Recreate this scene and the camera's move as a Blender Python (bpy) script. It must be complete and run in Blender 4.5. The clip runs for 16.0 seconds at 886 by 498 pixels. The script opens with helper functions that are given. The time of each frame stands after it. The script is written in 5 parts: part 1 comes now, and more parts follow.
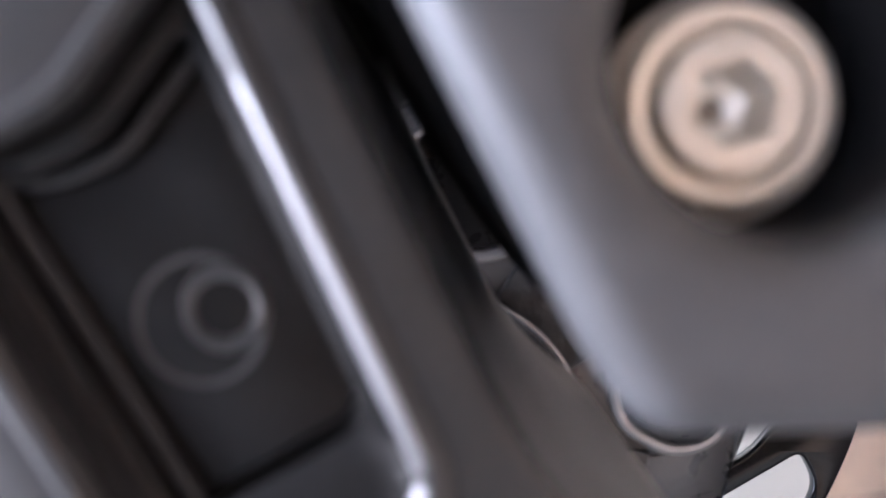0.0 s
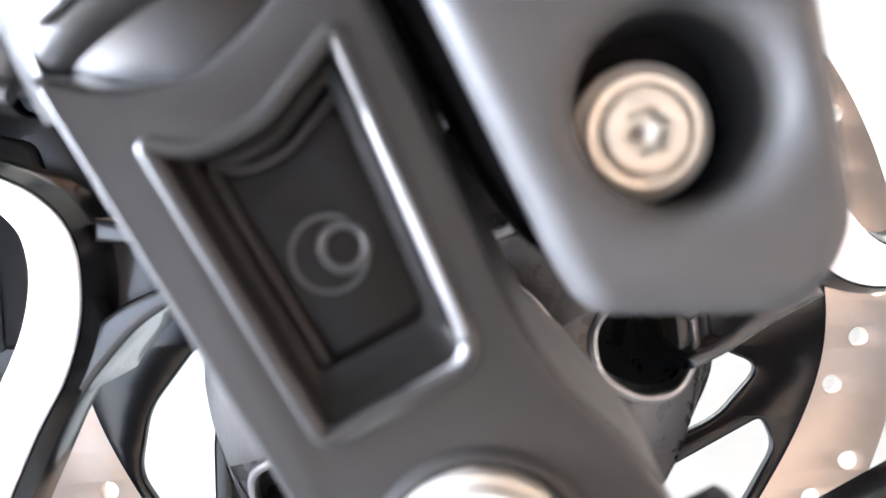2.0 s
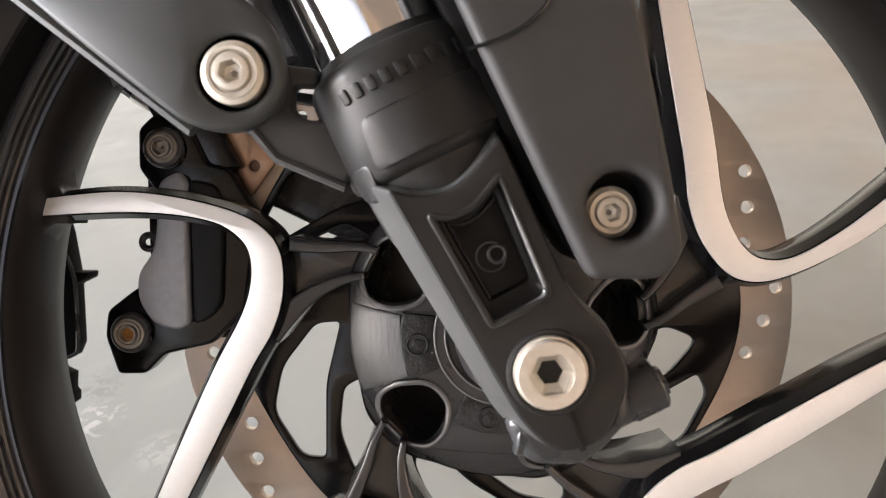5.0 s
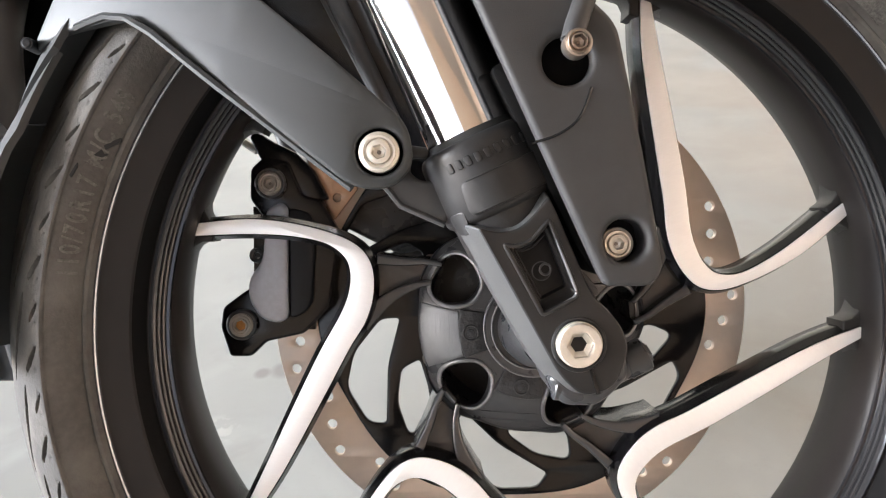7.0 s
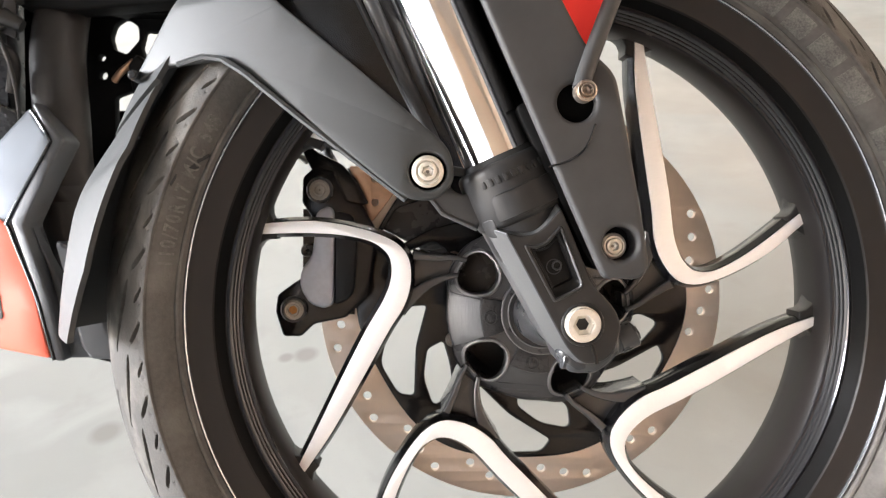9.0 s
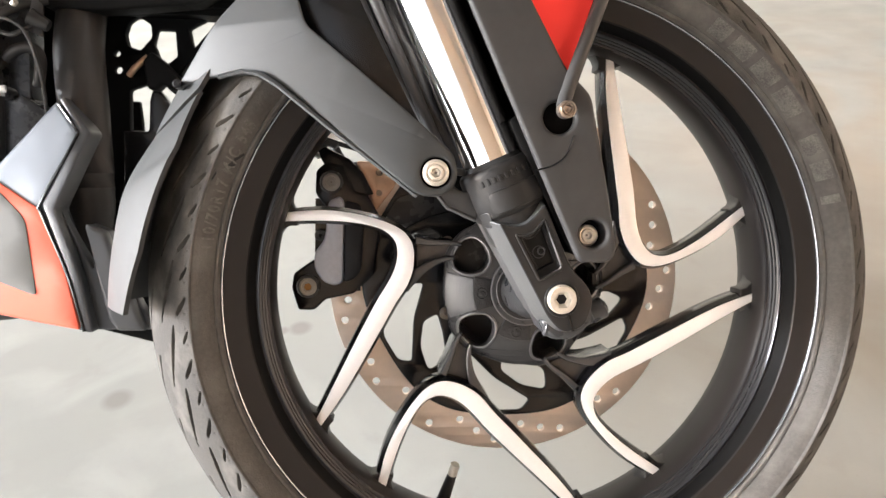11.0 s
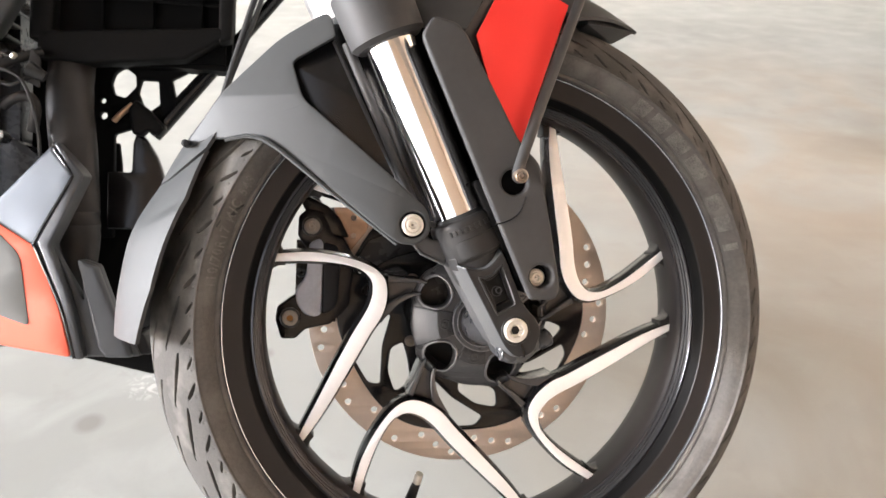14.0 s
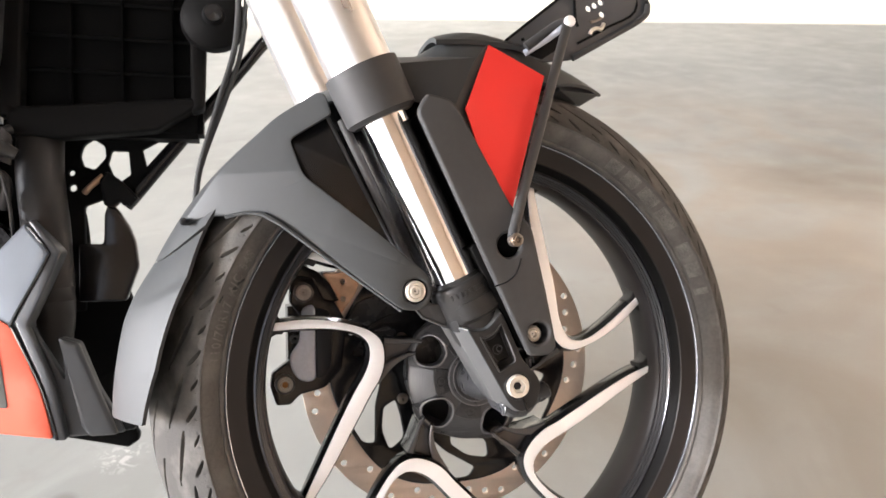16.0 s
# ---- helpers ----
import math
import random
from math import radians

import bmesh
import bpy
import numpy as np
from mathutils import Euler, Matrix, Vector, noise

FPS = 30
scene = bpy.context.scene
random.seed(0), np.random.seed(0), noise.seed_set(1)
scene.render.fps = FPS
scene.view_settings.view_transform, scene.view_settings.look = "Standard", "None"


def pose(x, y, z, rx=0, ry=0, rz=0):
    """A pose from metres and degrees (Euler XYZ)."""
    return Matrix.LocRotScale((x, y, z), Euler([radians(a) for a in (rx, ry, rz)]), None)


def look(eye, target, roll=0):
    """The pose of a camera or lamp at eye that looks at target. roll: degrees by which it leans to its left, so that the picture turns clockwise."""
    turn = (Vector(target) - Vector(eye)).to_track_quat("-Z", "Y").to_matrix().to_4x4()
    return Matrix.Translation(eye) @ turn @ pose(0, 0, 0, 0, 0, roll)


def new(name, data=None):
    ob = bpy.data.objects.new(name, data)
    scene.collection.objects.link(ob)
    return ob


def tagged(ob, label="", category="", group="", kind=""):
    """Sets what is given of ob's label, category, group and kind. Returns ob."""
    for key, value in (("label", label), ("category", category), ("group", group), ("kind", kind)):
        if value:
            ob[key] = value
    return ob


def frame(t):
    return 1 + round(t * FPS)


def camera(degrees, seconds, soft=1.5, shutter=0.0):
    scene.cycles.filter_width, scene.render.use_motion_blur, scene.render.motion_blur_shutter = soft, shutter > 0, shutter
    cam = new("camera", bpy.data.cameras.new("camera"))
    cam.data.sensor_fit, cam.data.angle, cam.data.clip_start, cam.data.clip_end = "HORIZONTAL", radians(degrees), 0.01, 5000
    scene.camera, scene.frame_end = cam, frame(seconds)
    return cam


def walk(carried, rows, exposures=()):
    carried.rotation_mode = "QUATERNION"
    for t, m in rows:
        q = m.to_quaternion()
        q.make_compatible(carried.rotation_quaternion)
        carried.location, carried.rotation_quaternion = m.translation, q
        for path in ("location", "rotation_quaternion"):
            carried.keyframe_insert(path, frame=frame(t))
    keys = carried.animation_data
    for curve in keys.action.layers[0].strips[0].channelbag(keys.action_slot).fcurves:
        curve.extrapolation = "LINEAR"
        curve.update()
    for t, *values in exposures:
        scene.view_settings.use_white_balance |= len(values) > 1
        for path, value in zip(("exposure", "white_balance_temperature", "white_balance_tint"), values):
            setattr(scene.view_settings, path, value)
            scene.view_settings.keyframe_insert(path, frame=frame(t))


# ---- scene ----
cam = camera(63.2, 16.0, 1.1)
cam.data.dof.use_dof = True
cam.data.dof.focus_distance = 0.32
cam.data.dof.aperture_fstop = 24.0

# The motorcycle leans on its stand with the bars turned, so its front wheel is
# drawn in its own upright frame (x ahead, y away, z up) and set down tilted.
UP = Vector((-0.12, -0.47, 1.0)).normalized()
AXX = (Vector((1, 0, 0)) - UP * UP.x).normalized()
AXY = UP.cross(AXX)
FOOT = Vector((0.0015, 0, 0.2965)) - UP * 0.2523
BIKE = Matrix((AXX, AXY, UP)).to_4x4() @ Matrix.Translation(-FOOT)

PATH = [
    (0, (0.00639, -0.17113, 0.33950), (-0.00949, 0.82681, 0.27737), -2.57),
    (0.5, (0.00652, -0.17507, 0.33951), (-0.00598, 0.82298, 0.27843), -2.55),
    (1, (0.00714, -0.17999, 0.34019), (-0.00191, 0.81786, 0.27527), -1.89),
    (1.5, (0.00616, -0.18759, 0.34016), (-0.00770, 0.80993, 0.27121), -1.75),
    (2, (0.00337, -0.19944, 0.33876), (-0.00953, 0.79770, 0.26430), -1.43),
    (2.5, (-0.00071, -0.21370, 0.33846), (-0.01644, 0.78376, 0.26888), -1.49),
    (3, (-0.00447, -0.23049, 0.34046), (-0.01741, 0.76791, 0.28539), -1.92),
    (3.5, (-0.00786, -0.24879, 0.34427), (-0.02198, 0.75010, 0.29934), -1.34),
    (4, (-0.00977, -0.26716, 0.34417), (-0.02558, 0.73175, 0.30025), -1.53),
    (5, (-0.02220, -0.31298, 0.34585), (-0.01552, 0.68539, 0.28913), -0.75),
    (7.5, (-0.06515, -0.43960, 0.35544), (-0.02824, 0.55880, 0.31263), 0.09),
    (8, (-0.07077, -0.45868, 0.35511), (-0.03071, 0.53953, 0.31056), 0.18),
    (8.5, (-0.07618, -0.47624, 0.35701), (-0.03973, 0.52188, 0.30757), 0.51),
    (9, (-0.08188, -0.49486, 0.36010), (-0.03798, 0.50292, 0.30992), 0.77),
    (9.5, (-0.08699, -0.51233, 0.36494), (-0.04029, 0.48489, 0.30690), 0.83),
    (10, (-0.09379, -0.53104, 0.36562), (-0.03293, 0.46412, 0.28853), 1.05),
    (12.5, (-0.12922, -0.62228, 0.37958), (-0.01804, 0.36804, 0.29648), 1.15),
    (13, (-0.13497, -0.63577, 0.38032), (-0.01983, 0.35389, 0.29473), 1.07),
    (13.5, (-0.13948, -0.64764, 0.38308), (-0.00436, 0.34104, 0.31787), 0.97),
    (14, (-0.14683, -0.65483, 0.38842), (0.03225, 0.32794, 0.34285), 1.99),
    (14.5, (-0.15973, -0.65865, 0.39265), (0.05487, 0.31699, 0.34724), 2.23),
    (15, (-0.17366, -0.66064, 0.39437), (0.05905, 0.31102, 0.35267), 0.93),
    (15.5, (-0.18776, -0.66260, 0.39888), (0.05683, 0.30686, 0.38087), -0.48),
    (16, (-0.20301, -0.66632, 0.41132), (0.06740, 0.29642, 0.41495), -0.89),
]
walk(cam, [(t, BIKE @ look(eye, target, roll)) for t, eye, target, roll in PATH],
     exposures=[(0.0, 2.65, 5450, 22), (1.0, 2.85, 5500, 17), (2.0, 3.36, 5600, 14), (2.5, 3.06, 5800, 10), (3.0, 2.66, 6000, 10), (4.0, 2.12, 6300, 13), (5.0, 1.66, 6500, 16), (7.5, 2.08, 6180, 14), (9.0, 2.15, 6380, 14), (10.0, 2.16, 6550, 14), (13.0, 2.16, 6500, 15), (15.0, 2.16, 6430, 16), (16.0, 1.98, 6430, 16)])

# ---------------------------------------------------------------- light
world = bpy.data.worlds.new("sky")
scene.world = world
world.use_nodes = True
wn = world.node_tree.nodes
sky = wn.new("ShaderNodeTexSky")
sky.sky_type = 'NISHITA'
sky.sun_disc = False
sky.sun_elevation = radians(16)
sky.sun_rotation = radians(260)
sky.air_density, sky.dust_density = 1.0, 3.0
wn["Background"].inputs[1].default_value = 0.130
haze = wn.new("ShaderNodeHueSaturation")
haze.inputs["Saturation"].default_value = 0.35
world.node_tree.links.new(sky.outputs[0], haze.inputs["Color"])
world.node_tree.links.new(haze.outputs[0], wn["Background"].inputs[0])
sun = new("sun", bpy.data.lights.new("sun", 'SUN'))
sun.data.energy, sun.data.angle, sun.data.color = 5.0, radians(22), (0.90, 0.96, 1.0)
sun.matrix_world = look((-5.5, 0.1, 1.6), (0, 0, 0))

# ---------------------------------------------------------------- materials
def material(name, colour, rough=0.5, metal=0.0, grain=80.0, vary=0.12, bump=0.0, bump_scale=600.0, stain=0.0, stain_colour=(0.2, 0.17, 0.14), coat=0.0, streak=None, spec=0.5, even=False):
    """A surface with fine grain and broad wear, both at true size."""
    m = bpy.data.materials.new(name)
    m.use_nodes = True
    nt = m.node_tree
    N, L = nt.nodes, nt.links
    b = N["Principled BSDF"]
    b.inputs["Metallic"].default_value = metal
    b.inputs["Coat Weight"].default_value = coat
    b.inputs["Specular IOR Level"].default_value = spec
    co = N.new("ShaderNodeTexCoord")
    mp = N.new("ShaderNodeMapping")
    L.new(co.outputs["Object"], mp.inputs[0])
    if streak:
        mp.inputs["Scale"].default_value = streak
    fine = N.new("ShaderNodeTexNoise")
    fine.inputs["Scale"].default_value, fine.inputs["Detail"].default_value = grain, 6
    L.new(mp.outputs[0], fine.inputs[0])
    broad = N.new("ShaderNodeTexNoise")
    broad.inputs["Scale"].default_value, broad.inputs["Detail"].default_value = grain / 9, 4
    L.new(co.outputs["Object"], broad.inputs[0])
    add = N.new("ShaderNodeMath")
    add.operation = 'ADD'
    L.new(fine.outputs[0], add.inputs[0])
    L.new(broad.outputs[0], add.inputs[1])
    ramp = N.new("ShaderNodeMapRange")
    ramp.inputs[1].default_value, ramp.inputs[2].default_value = 0.6, 1.4
    ramp.inputs[3].default_value, ramp.inputs[4].default_value = 1 - vary, 1 + vary
    L.new(add.outputs[0], ramp.inputs[0])
    mul = N.new("ShaderNodeVectorMath")
    mul.operation = 'SCALE'
    mul.inputs[0].default_value = colour
    L.new(ramp.outputs[0], mul.inputs["Scale"])
    out = mul.outputs[0]
    if stain:
        st = N.new("ShaderNodeMapRange")
        st.inputs[1].default_value, st.inputs[2].default_value = 0.5, 0.75
        st.inputs[3].default_value, st.inputs[4].default_value = 0.0, stain
        L.new(broad.outputs[0], st.inputs[0])
        mix = N.new("ShaderNodeMix")
        mix.data_type = 'RGBA'
        L.new(st.outputs[0], mix.inputs[0])
        L.new(out, mix.inputs[6])
        mix.inputs[7].default_value = (*stain_colour, 1)
        out = mix.outputs[2]
    L.new(out, b.inputs["Base Color"])
    rr = N.new("ShaderNodeMapRange")
    rr.inputs[1].default_value, rr.inputs[2].default_value = 0.6, 1.4
    rr.inputs[3].default_value, rr.inputs[4].default_value = max(rough - 0.08, 0.02), min(rough + 0.1, 1)
    L.new(add.outputs[0], rr.inputs[0])
    if even:
        b.inputs["Roughness"].default_value = rough
    else:
        L.new(rr.outputs[0], b.inputs["Roughness"])
    if bump:
        bn = N.new("ShaderNodeTexNoise")
        bn.inputs["Scale"].default_value, bn.inputs["Detail"].default_value = bump_scale, 3
        L.new(mp.outputs[0], bn.inputs[0])
        bp = N.new("ShaderNodeBump")
        bp.inputs["Strength"].default_value, bp.inputs["Distance"].default_value = bump, 0.0006
        L.new(bn.outputs[0], bp.inputs["Height"])
        L.new(bp.outputs[0], b.inputs["Normal"])
    return m


CAST = material("black_cast_metal", (0.039, 0.0395, 0.0415), 0.29, 0.0, 120, 0.2, 0.1, 3500, spec=0.5)
WEB = material("gloss_cast_web", (0.036, 0.037, 0.040), 0.22, 0.0, 120, 0.15, 0.06, 3500, coat=0.4, spec=0.6)
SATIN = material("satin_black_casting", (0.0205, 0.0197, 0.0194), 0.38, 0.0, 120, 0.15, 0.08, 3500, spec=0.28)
# paler casting for the blade's flanks: light from the left put into the colour
CASTSIDE = material("lit_casting_side", (0.064, 0.064, 0.0635), 0.38, 0.0, 160, 0.2, 0.1, 3500, spec=0.7)
# blacker copy of the casting: the recess's shade is put into its colour
POCKET = material("shaded_cast_pocket", (0.006, 0.0054, 0.0052), 0.38, 0.0, 160, 0.25, 0.2, 2500, spec=0.18)
ROUGHCAST = material("rough_cast_metal", (0.020, 0.0203, 0.0215), 0.40, 0.0, 120, 0.3, 1.0, 420, spec=0.45)
PLASTIC = material("grey_black_plastic", (0.045, 0.0443, 0.0442), 0.52, 0.0, 150, 0.12, 0.15, 3200, spec=0.26)
FENDER = material("grey_fender_plastic", (0.044, 0.0463, 0.0468), 0.5, 0.0, 150, 0.03, 0.06, 3200, spec=0.22, even=True)
DARKPLASTIC = material("black_plastic", (0.011, 0.011, 0.012), 0.5, 0.0, 120, 0.15, 0.2, 1500, spec=0.3)
GLOSS = material("gloss_black_paint", (0.007, 0.007, 0.008), 0.2, 0.0, 90, 0.2, spec=0.45, even=True)
MACHINED = material("machined_alloy", (0.94, 0.935, 0.94), 0.40, 0.35, 200, 0.04, 0.12, 1500, streak=(1, 1, 9))
CHROME = material("chrome", (0.90, 0.89, 0.88), 0.12, 1.0, 60, 0.03)
SILVER = material("silver_fork_sleeve", (0.82, 0.81, 0.79), 0.34, 0.9, 20, 0.02)
ZINC = material("zinc_plated_steel", (0.70, 0.66, 0.59), 0.36, 0.65, 500, 0.12, 0.2, 1800)
ZINCDARK = material("worn_dark_steel", (0.26, 0.235, 0.21), 0.40, 0.9, 500, 0.2, stain=0.6, stain_colour=(0.3, 0.17, 0.08))
CALBOLT = material("dull_steel_bolt", (0.46, 0.44, 0.41), 0.42, 0.7, 500, 0.2, 0.2, 1800)
ROTOR = material("brushed_steel", (0.88, 0.76, 0.66), 0.46, 0.55, 200, 0.05)
RUBBER = material("dusty_rubber", (0.092, 0.085, 0.078), 0.75, 0.0, 330, 0.3, 0.5, 700, stain=0.7, stain_colour=(0.165, 0.155, 0.142))
LETTERS = material("dusty_raised_rubber", (0.135, 0.127, 0.117), 0.75, 0.0, 900, 0.6, 0.5, 700)
TREAD = material("dusty_tread_rubber", (0.046, 0.042, 0.037), 0.9, 0.0, 300, 0.35, 0.5, 700, stain=0.8, stain_colour=(0.14, 0.13, 0.115))
# pale bluish metal: the glint on the rim edge is put into its colour
RIMEDGE = material("rim_edge_glint", (0.38, 0.395, 0.425), 0.26, 0.85, 120, 0.1, even=True)
RIMBAND = material("glossy_rim_band", (0.022, 0.0225, 0.024), 0.25, 0.0, 120, 0.1, coat=0.15, spec=0.5, even=True)
# pale metal for painted highlights along casting edges
EDGEGLINT = material("casting_edge_glint", (0.17, 0.17, 0.175), 0.36, 0.55, 300, 0.2, 0.1, 3500, spec=0.5)
RIMLIP = material("glossy_rim_lip", (0.05, 0.05, 0.055), 0.16, 0.5, 120, 0.2)
RIMBLACK = material("satin_black_rim", (0.021, 0.0184, 0.0174), 0.42, 0.0, 60, 0.08, spec=0.24, even=True)
CALIPER = material("grey_anodised_caliper", (0.50, 0.53, 0.60), 0.42, 0.25, 300, 0.12, 0.3, 1200)
RED = material("red_satin_paint", (0.93, 0.048, 0.038), 0.5, 0.0, 40, 0.02, spec=0.2)
CORAL = material("coral_orange_paint", (0.76, 0.125, 0.07), 0.42, 0.0, 40, 0.03, spec=0.35)
PEWTER = material("pewter_grey_paint", (0.25, 0.276, 0.312), 0.36, 0.45, 40, 0.05, coat=0.25)
DAM = material("dark_pewter_plastic", (0.075, 0.079, 0.086), 0.42, 0.1, 60, 0.06, spec=0.4)
DECAL = material("grey_decal", (0.105, 0.105, 0.098), 0.5, 0.0, 40, 0.05, spec=0.3)
PIPE = material("heat_stained_pipe", (0.016, 0.014, 0.0135), 0.5, 0.2, 90, 0.3, stain=0.7, stain_colour=(0.034, 0.026, 0.022))
RUST = material("rusty_socket", (0.42, 0.20, 0.05), 0.7, 0.0, 600, 0.3)
TAN = material("raw_steel_bracket", (0.55, 0.36, 0.24), 0.4, 0.7, 200, 0.2)
# these two blacks also stand in for shade in holes and gaps
FINSHADE = material("radiator_and_shade_black", (0.0025, 0.0025, 0.0025), 0.6, 0.0, 200, 0.2, spec=0.06)
GUARD = material("matt_black_guard_and_shade", (0.0042, 0.004, 0.004), 0.6, 0.0, 150, 0.2, spec=0.11)
HOSE = material("rubber_hose", (0.010, 0.010, 0.010), 0.55)

# ---------------------------------------------------------------- mesh helpers
def finish(bm, name, angle=32):
    me = bpy.data.meshes.new(name)
    bmesh.ops.recalc_face_normals(bm, faces=bm.faces)
    bm.to_mesh(me)
    bm.free()
    me.shade_smooth()
    me.set_sharp_from_angle(angle=radians(angle))
    return me


def host(parent):
    """The part that carries a piece, so that none lies deeper than thing > part > sub-part."""
    while parent and parent.parent and parent.parent.parent:
        parent = parent.parent
    return parent


def part(name, bm, mat, parent, label=""):
    """One mesh of its own under a thing or a part."""
    me = finish(bm, name) if isinstance(bm, bmesh.types.BMesh) else bm
    me.materials.clear()
    me.materials.append(mat)
    ob = new(name, me)
    ob.parent = host(parent)
    if label:
        tagged(ob, label)
    return ob


def again(name, ob, parent, m):
    """Another part on the same mesh, at pose m in its parent."""
    o = new(name, ob.data)
    o.parent = host(parent)
    o.matrix_basis = m
    if "label" in ob:
        tagged(o, ob["label"])
    return o


def curved(pts, n=6, closed=True):
    """A smooth run of points through those given."""
    p = [Vector(q) for q in pts]
    k = len(p)
    out = []
    for i in range(k if closed else k - 1):
        a, b, c, d = (p[(i + j) % k] if closed else p[min(max(i + j, 0), k - 1)] for j in (-1, 0, 1, 2))
        for s in range(n):
            t = s / n
            out.append(0.5 * (2 * b + (c - a) * t + (2 * a - 5 * b + 4 * c - d) * t * t + (3 * b - a - 3 * c + d) * t ** 3))
    if not closed:
        out.append(p[-1])
    return out


def rounded(pts, r, n=4):
    """A polygon with its corners rounded."""
    out = []
    k = len(pts)
    rs = r if isinstance(r, (list, tuple)) else [r] * k
    for i in range(k):
        a, b, c = Vector(pts[i - 1]), Vector(pts[i]), Vector(pts[(i + 1) % k])
        u, v = (a - b), (c - b)
        q = min(rs[i], u.length * 0.45, v.length * 0.45)
        s, e = b + u.normalized() * q, b + v.normalized() * q
        for j in range(n + 1):
            t = j / n
            out.append((1 - t) ** 2 * s + 2 * t * (1 - t) * b + t * t * e)
    return out


def circle(cx, cz, r, n=24, phase=0.0):
    return [(cx + r * math.cos(phase + 2 * math.pi * i / n), cz + r * math.sin(phase + 2 * math.pi * i / n)) for i in range(n)]


def plate(loops, front, back, bevel=0.001, res=1):
    """A flat piece cut from sheet: outline and holes in x, z; its faces at y = front and back (front is nearer)."""
    cu = bpy.data.curves.new("c", 'CURVE')
    cu.dimensions, cu.fill_mode = '2D', 'BOTH'
    half = (back - front) / 2
    bevel = min(bevel, half * 0.9)
    cu.extrude, cu.bevel_depth, cu.bevel_resolution, cu.offset = half - bevel, bevel, res, -bevel
    for loop in loops:
        sp = cu.splines.new('POLY')
        sp.points.add(len(loop) - 1)
        for q, co in zip(sp.points, loop):
            q.co = (co[0], co[1], 0, 1)
        sp.use_cyclic_u = True
    ob = bpy.data.objects.new("c", cu)
    me = bpy.data.meshes.new_from_object(ob)
    bpy.data.objects.remove(ob)
    bpy.data.curves.remove(cu)
    bm = bmesh.new()
    bm.from_mesh(me)
    bpy.data.meshes.remove(me)
    bmesh.ops.remove_doubles(bm, verts=bm.verts, dist=1e-5)
    mid = (front + back) / 2
    for v in bm.verts:
        v.co = (v.co.x, mid - v.co.z, v.co.y)
    return bm


def warp(bm, f):
    for v in bm.verts:
        v.co = f(v.co.copy())
    return bm


def lathe(profile, cx, cz, seg=96, a0=0.0, a1=360.0, closed=False):
    """Turns a profile of (radius, y) round the axle direction through (cx, cz)."""
    bm = bmesh.new()
    full = a1 - a0 >= 359.9
    rings = []
    for i in range(seg if full else seg + 1):
        t = radians(a0 + (a1 - a0) * i / seg)
        rings.append([bm.verts.new((cx + r * math.cos(t), y, cz + r * math.sin(t))) for r, y in profile])
    k = len(profile)
    for i in range(len(rings) if full else len(rings) - 1):
        A, B = rings[i], rings[(i + 1) % len(rings)]
        for j in range(k if closed else k - 1):
            bm.faces.new((A[j], A[(j + 1) % k], B[(j + 1) % k], B[j]))
    if not full and closed:
        bm.faces.new(rings[0])
        bm.faces.new(rings[-1])
    return bm


def rod(p, q, r0, r1=None, seg=24, steps=(), cap=True):
    """A round bar from p to q; steps: further (share of the length, radius)."""
    p, q = Vector(p), Vector(q)
    prof = sorted([(0.0, r0), *steps, (1.0, r0 if r1 is None else r1)], key=lambda s: s[0])
    d = q - p
    rot = d.to_track_quat('Z', 'Y')
    bm = bmesh.new()
    rings = []
    for s, r in prof:
        rings.append([bm.verts.new(p + d * s + rot @ Vector((r * math.cos(2 * math.pi * i / seg), r * math.sin(2 * math.pi * i / seg), 0))) for i in range(seg)])
    for A, B in zip(rings, rings[1:]):
        for i in range(seg):
            bm.faces.new((A[i], A[(i + 1) % seg], B[(i + 1) % seg], B[i]))
    if cap:
        bm.faces.new(rings[0])
        bm.faces.new(rings[-1])
    return bm


def hose(pts, r, seg=12, n=6, smooth=True):
    """A round cable or pipe along points."""
    path = curved(pts, n, False) if smooth else [Vector(p) for p in pts]
    bm = bmesh.new()
    rings = []
    for i, p in enumerate(path):
        d = (path[min(i + 1, len(path) - 1)] - path[max(i - 1, 0)]).normalized()
        rot = d.to_track_quat('Z', 'Y')
        rr = r(i / (len(path) - 1)) if callable(r) else r
        rings.append([bm.verts.new(p + rot @ Vector((rr * math.cos(2 * math.pi * k / seg), rr * math.sin(2 * math.pi * k / seg), 0))) for k in range(seg)])
    for A, B in zip(rings, rings[1:]):
        for k in range(seg):
            bm.faces.new((A[k], A[(k + 1) % seg], B[(k + 1) % seg], B[k]))
    bm.faces.new(rings[0])
    bm.faces.new(rings[-1])
    return bm


def ring(loop, y, r, seg=8):
    """A raised lip along a closed loop in x, z."""
    path = [Vector((a, y, b)) for a, b in loop]
    bm = bmesh.new()
    rings = []
    k = len(path)
    for i in range(k):
        d = (path[(i + 1) % k] - path[i - 1]).normalized()
        side = d.cross(Vector((0, 1, 0))).normalized()
        rings.append([bm.verts.new(path[i] + side * r * math.cos(2 * math.pi * j / seg) + Vector((0, r * math.sin(2 * math.pi * j / seg), 0))) for j in range(seg)])
    for i in range(k):
        A, B = rings[i], rings[(i + 1) % k]
        for j in range(seg):
            bm.faces.new((A[j], A[(j + 1) % seg], B[(j + 1) % seg], B[j]))
    return bm


def join(*bms):
    out = bmesh.new()
    for b in bms:
        me = bpy.data.meshes.new("j")
        b.to_mesh(me)
        b.free()
        out.from_mesh(me)
        bpy.data.meshes.remove(me)
    return out


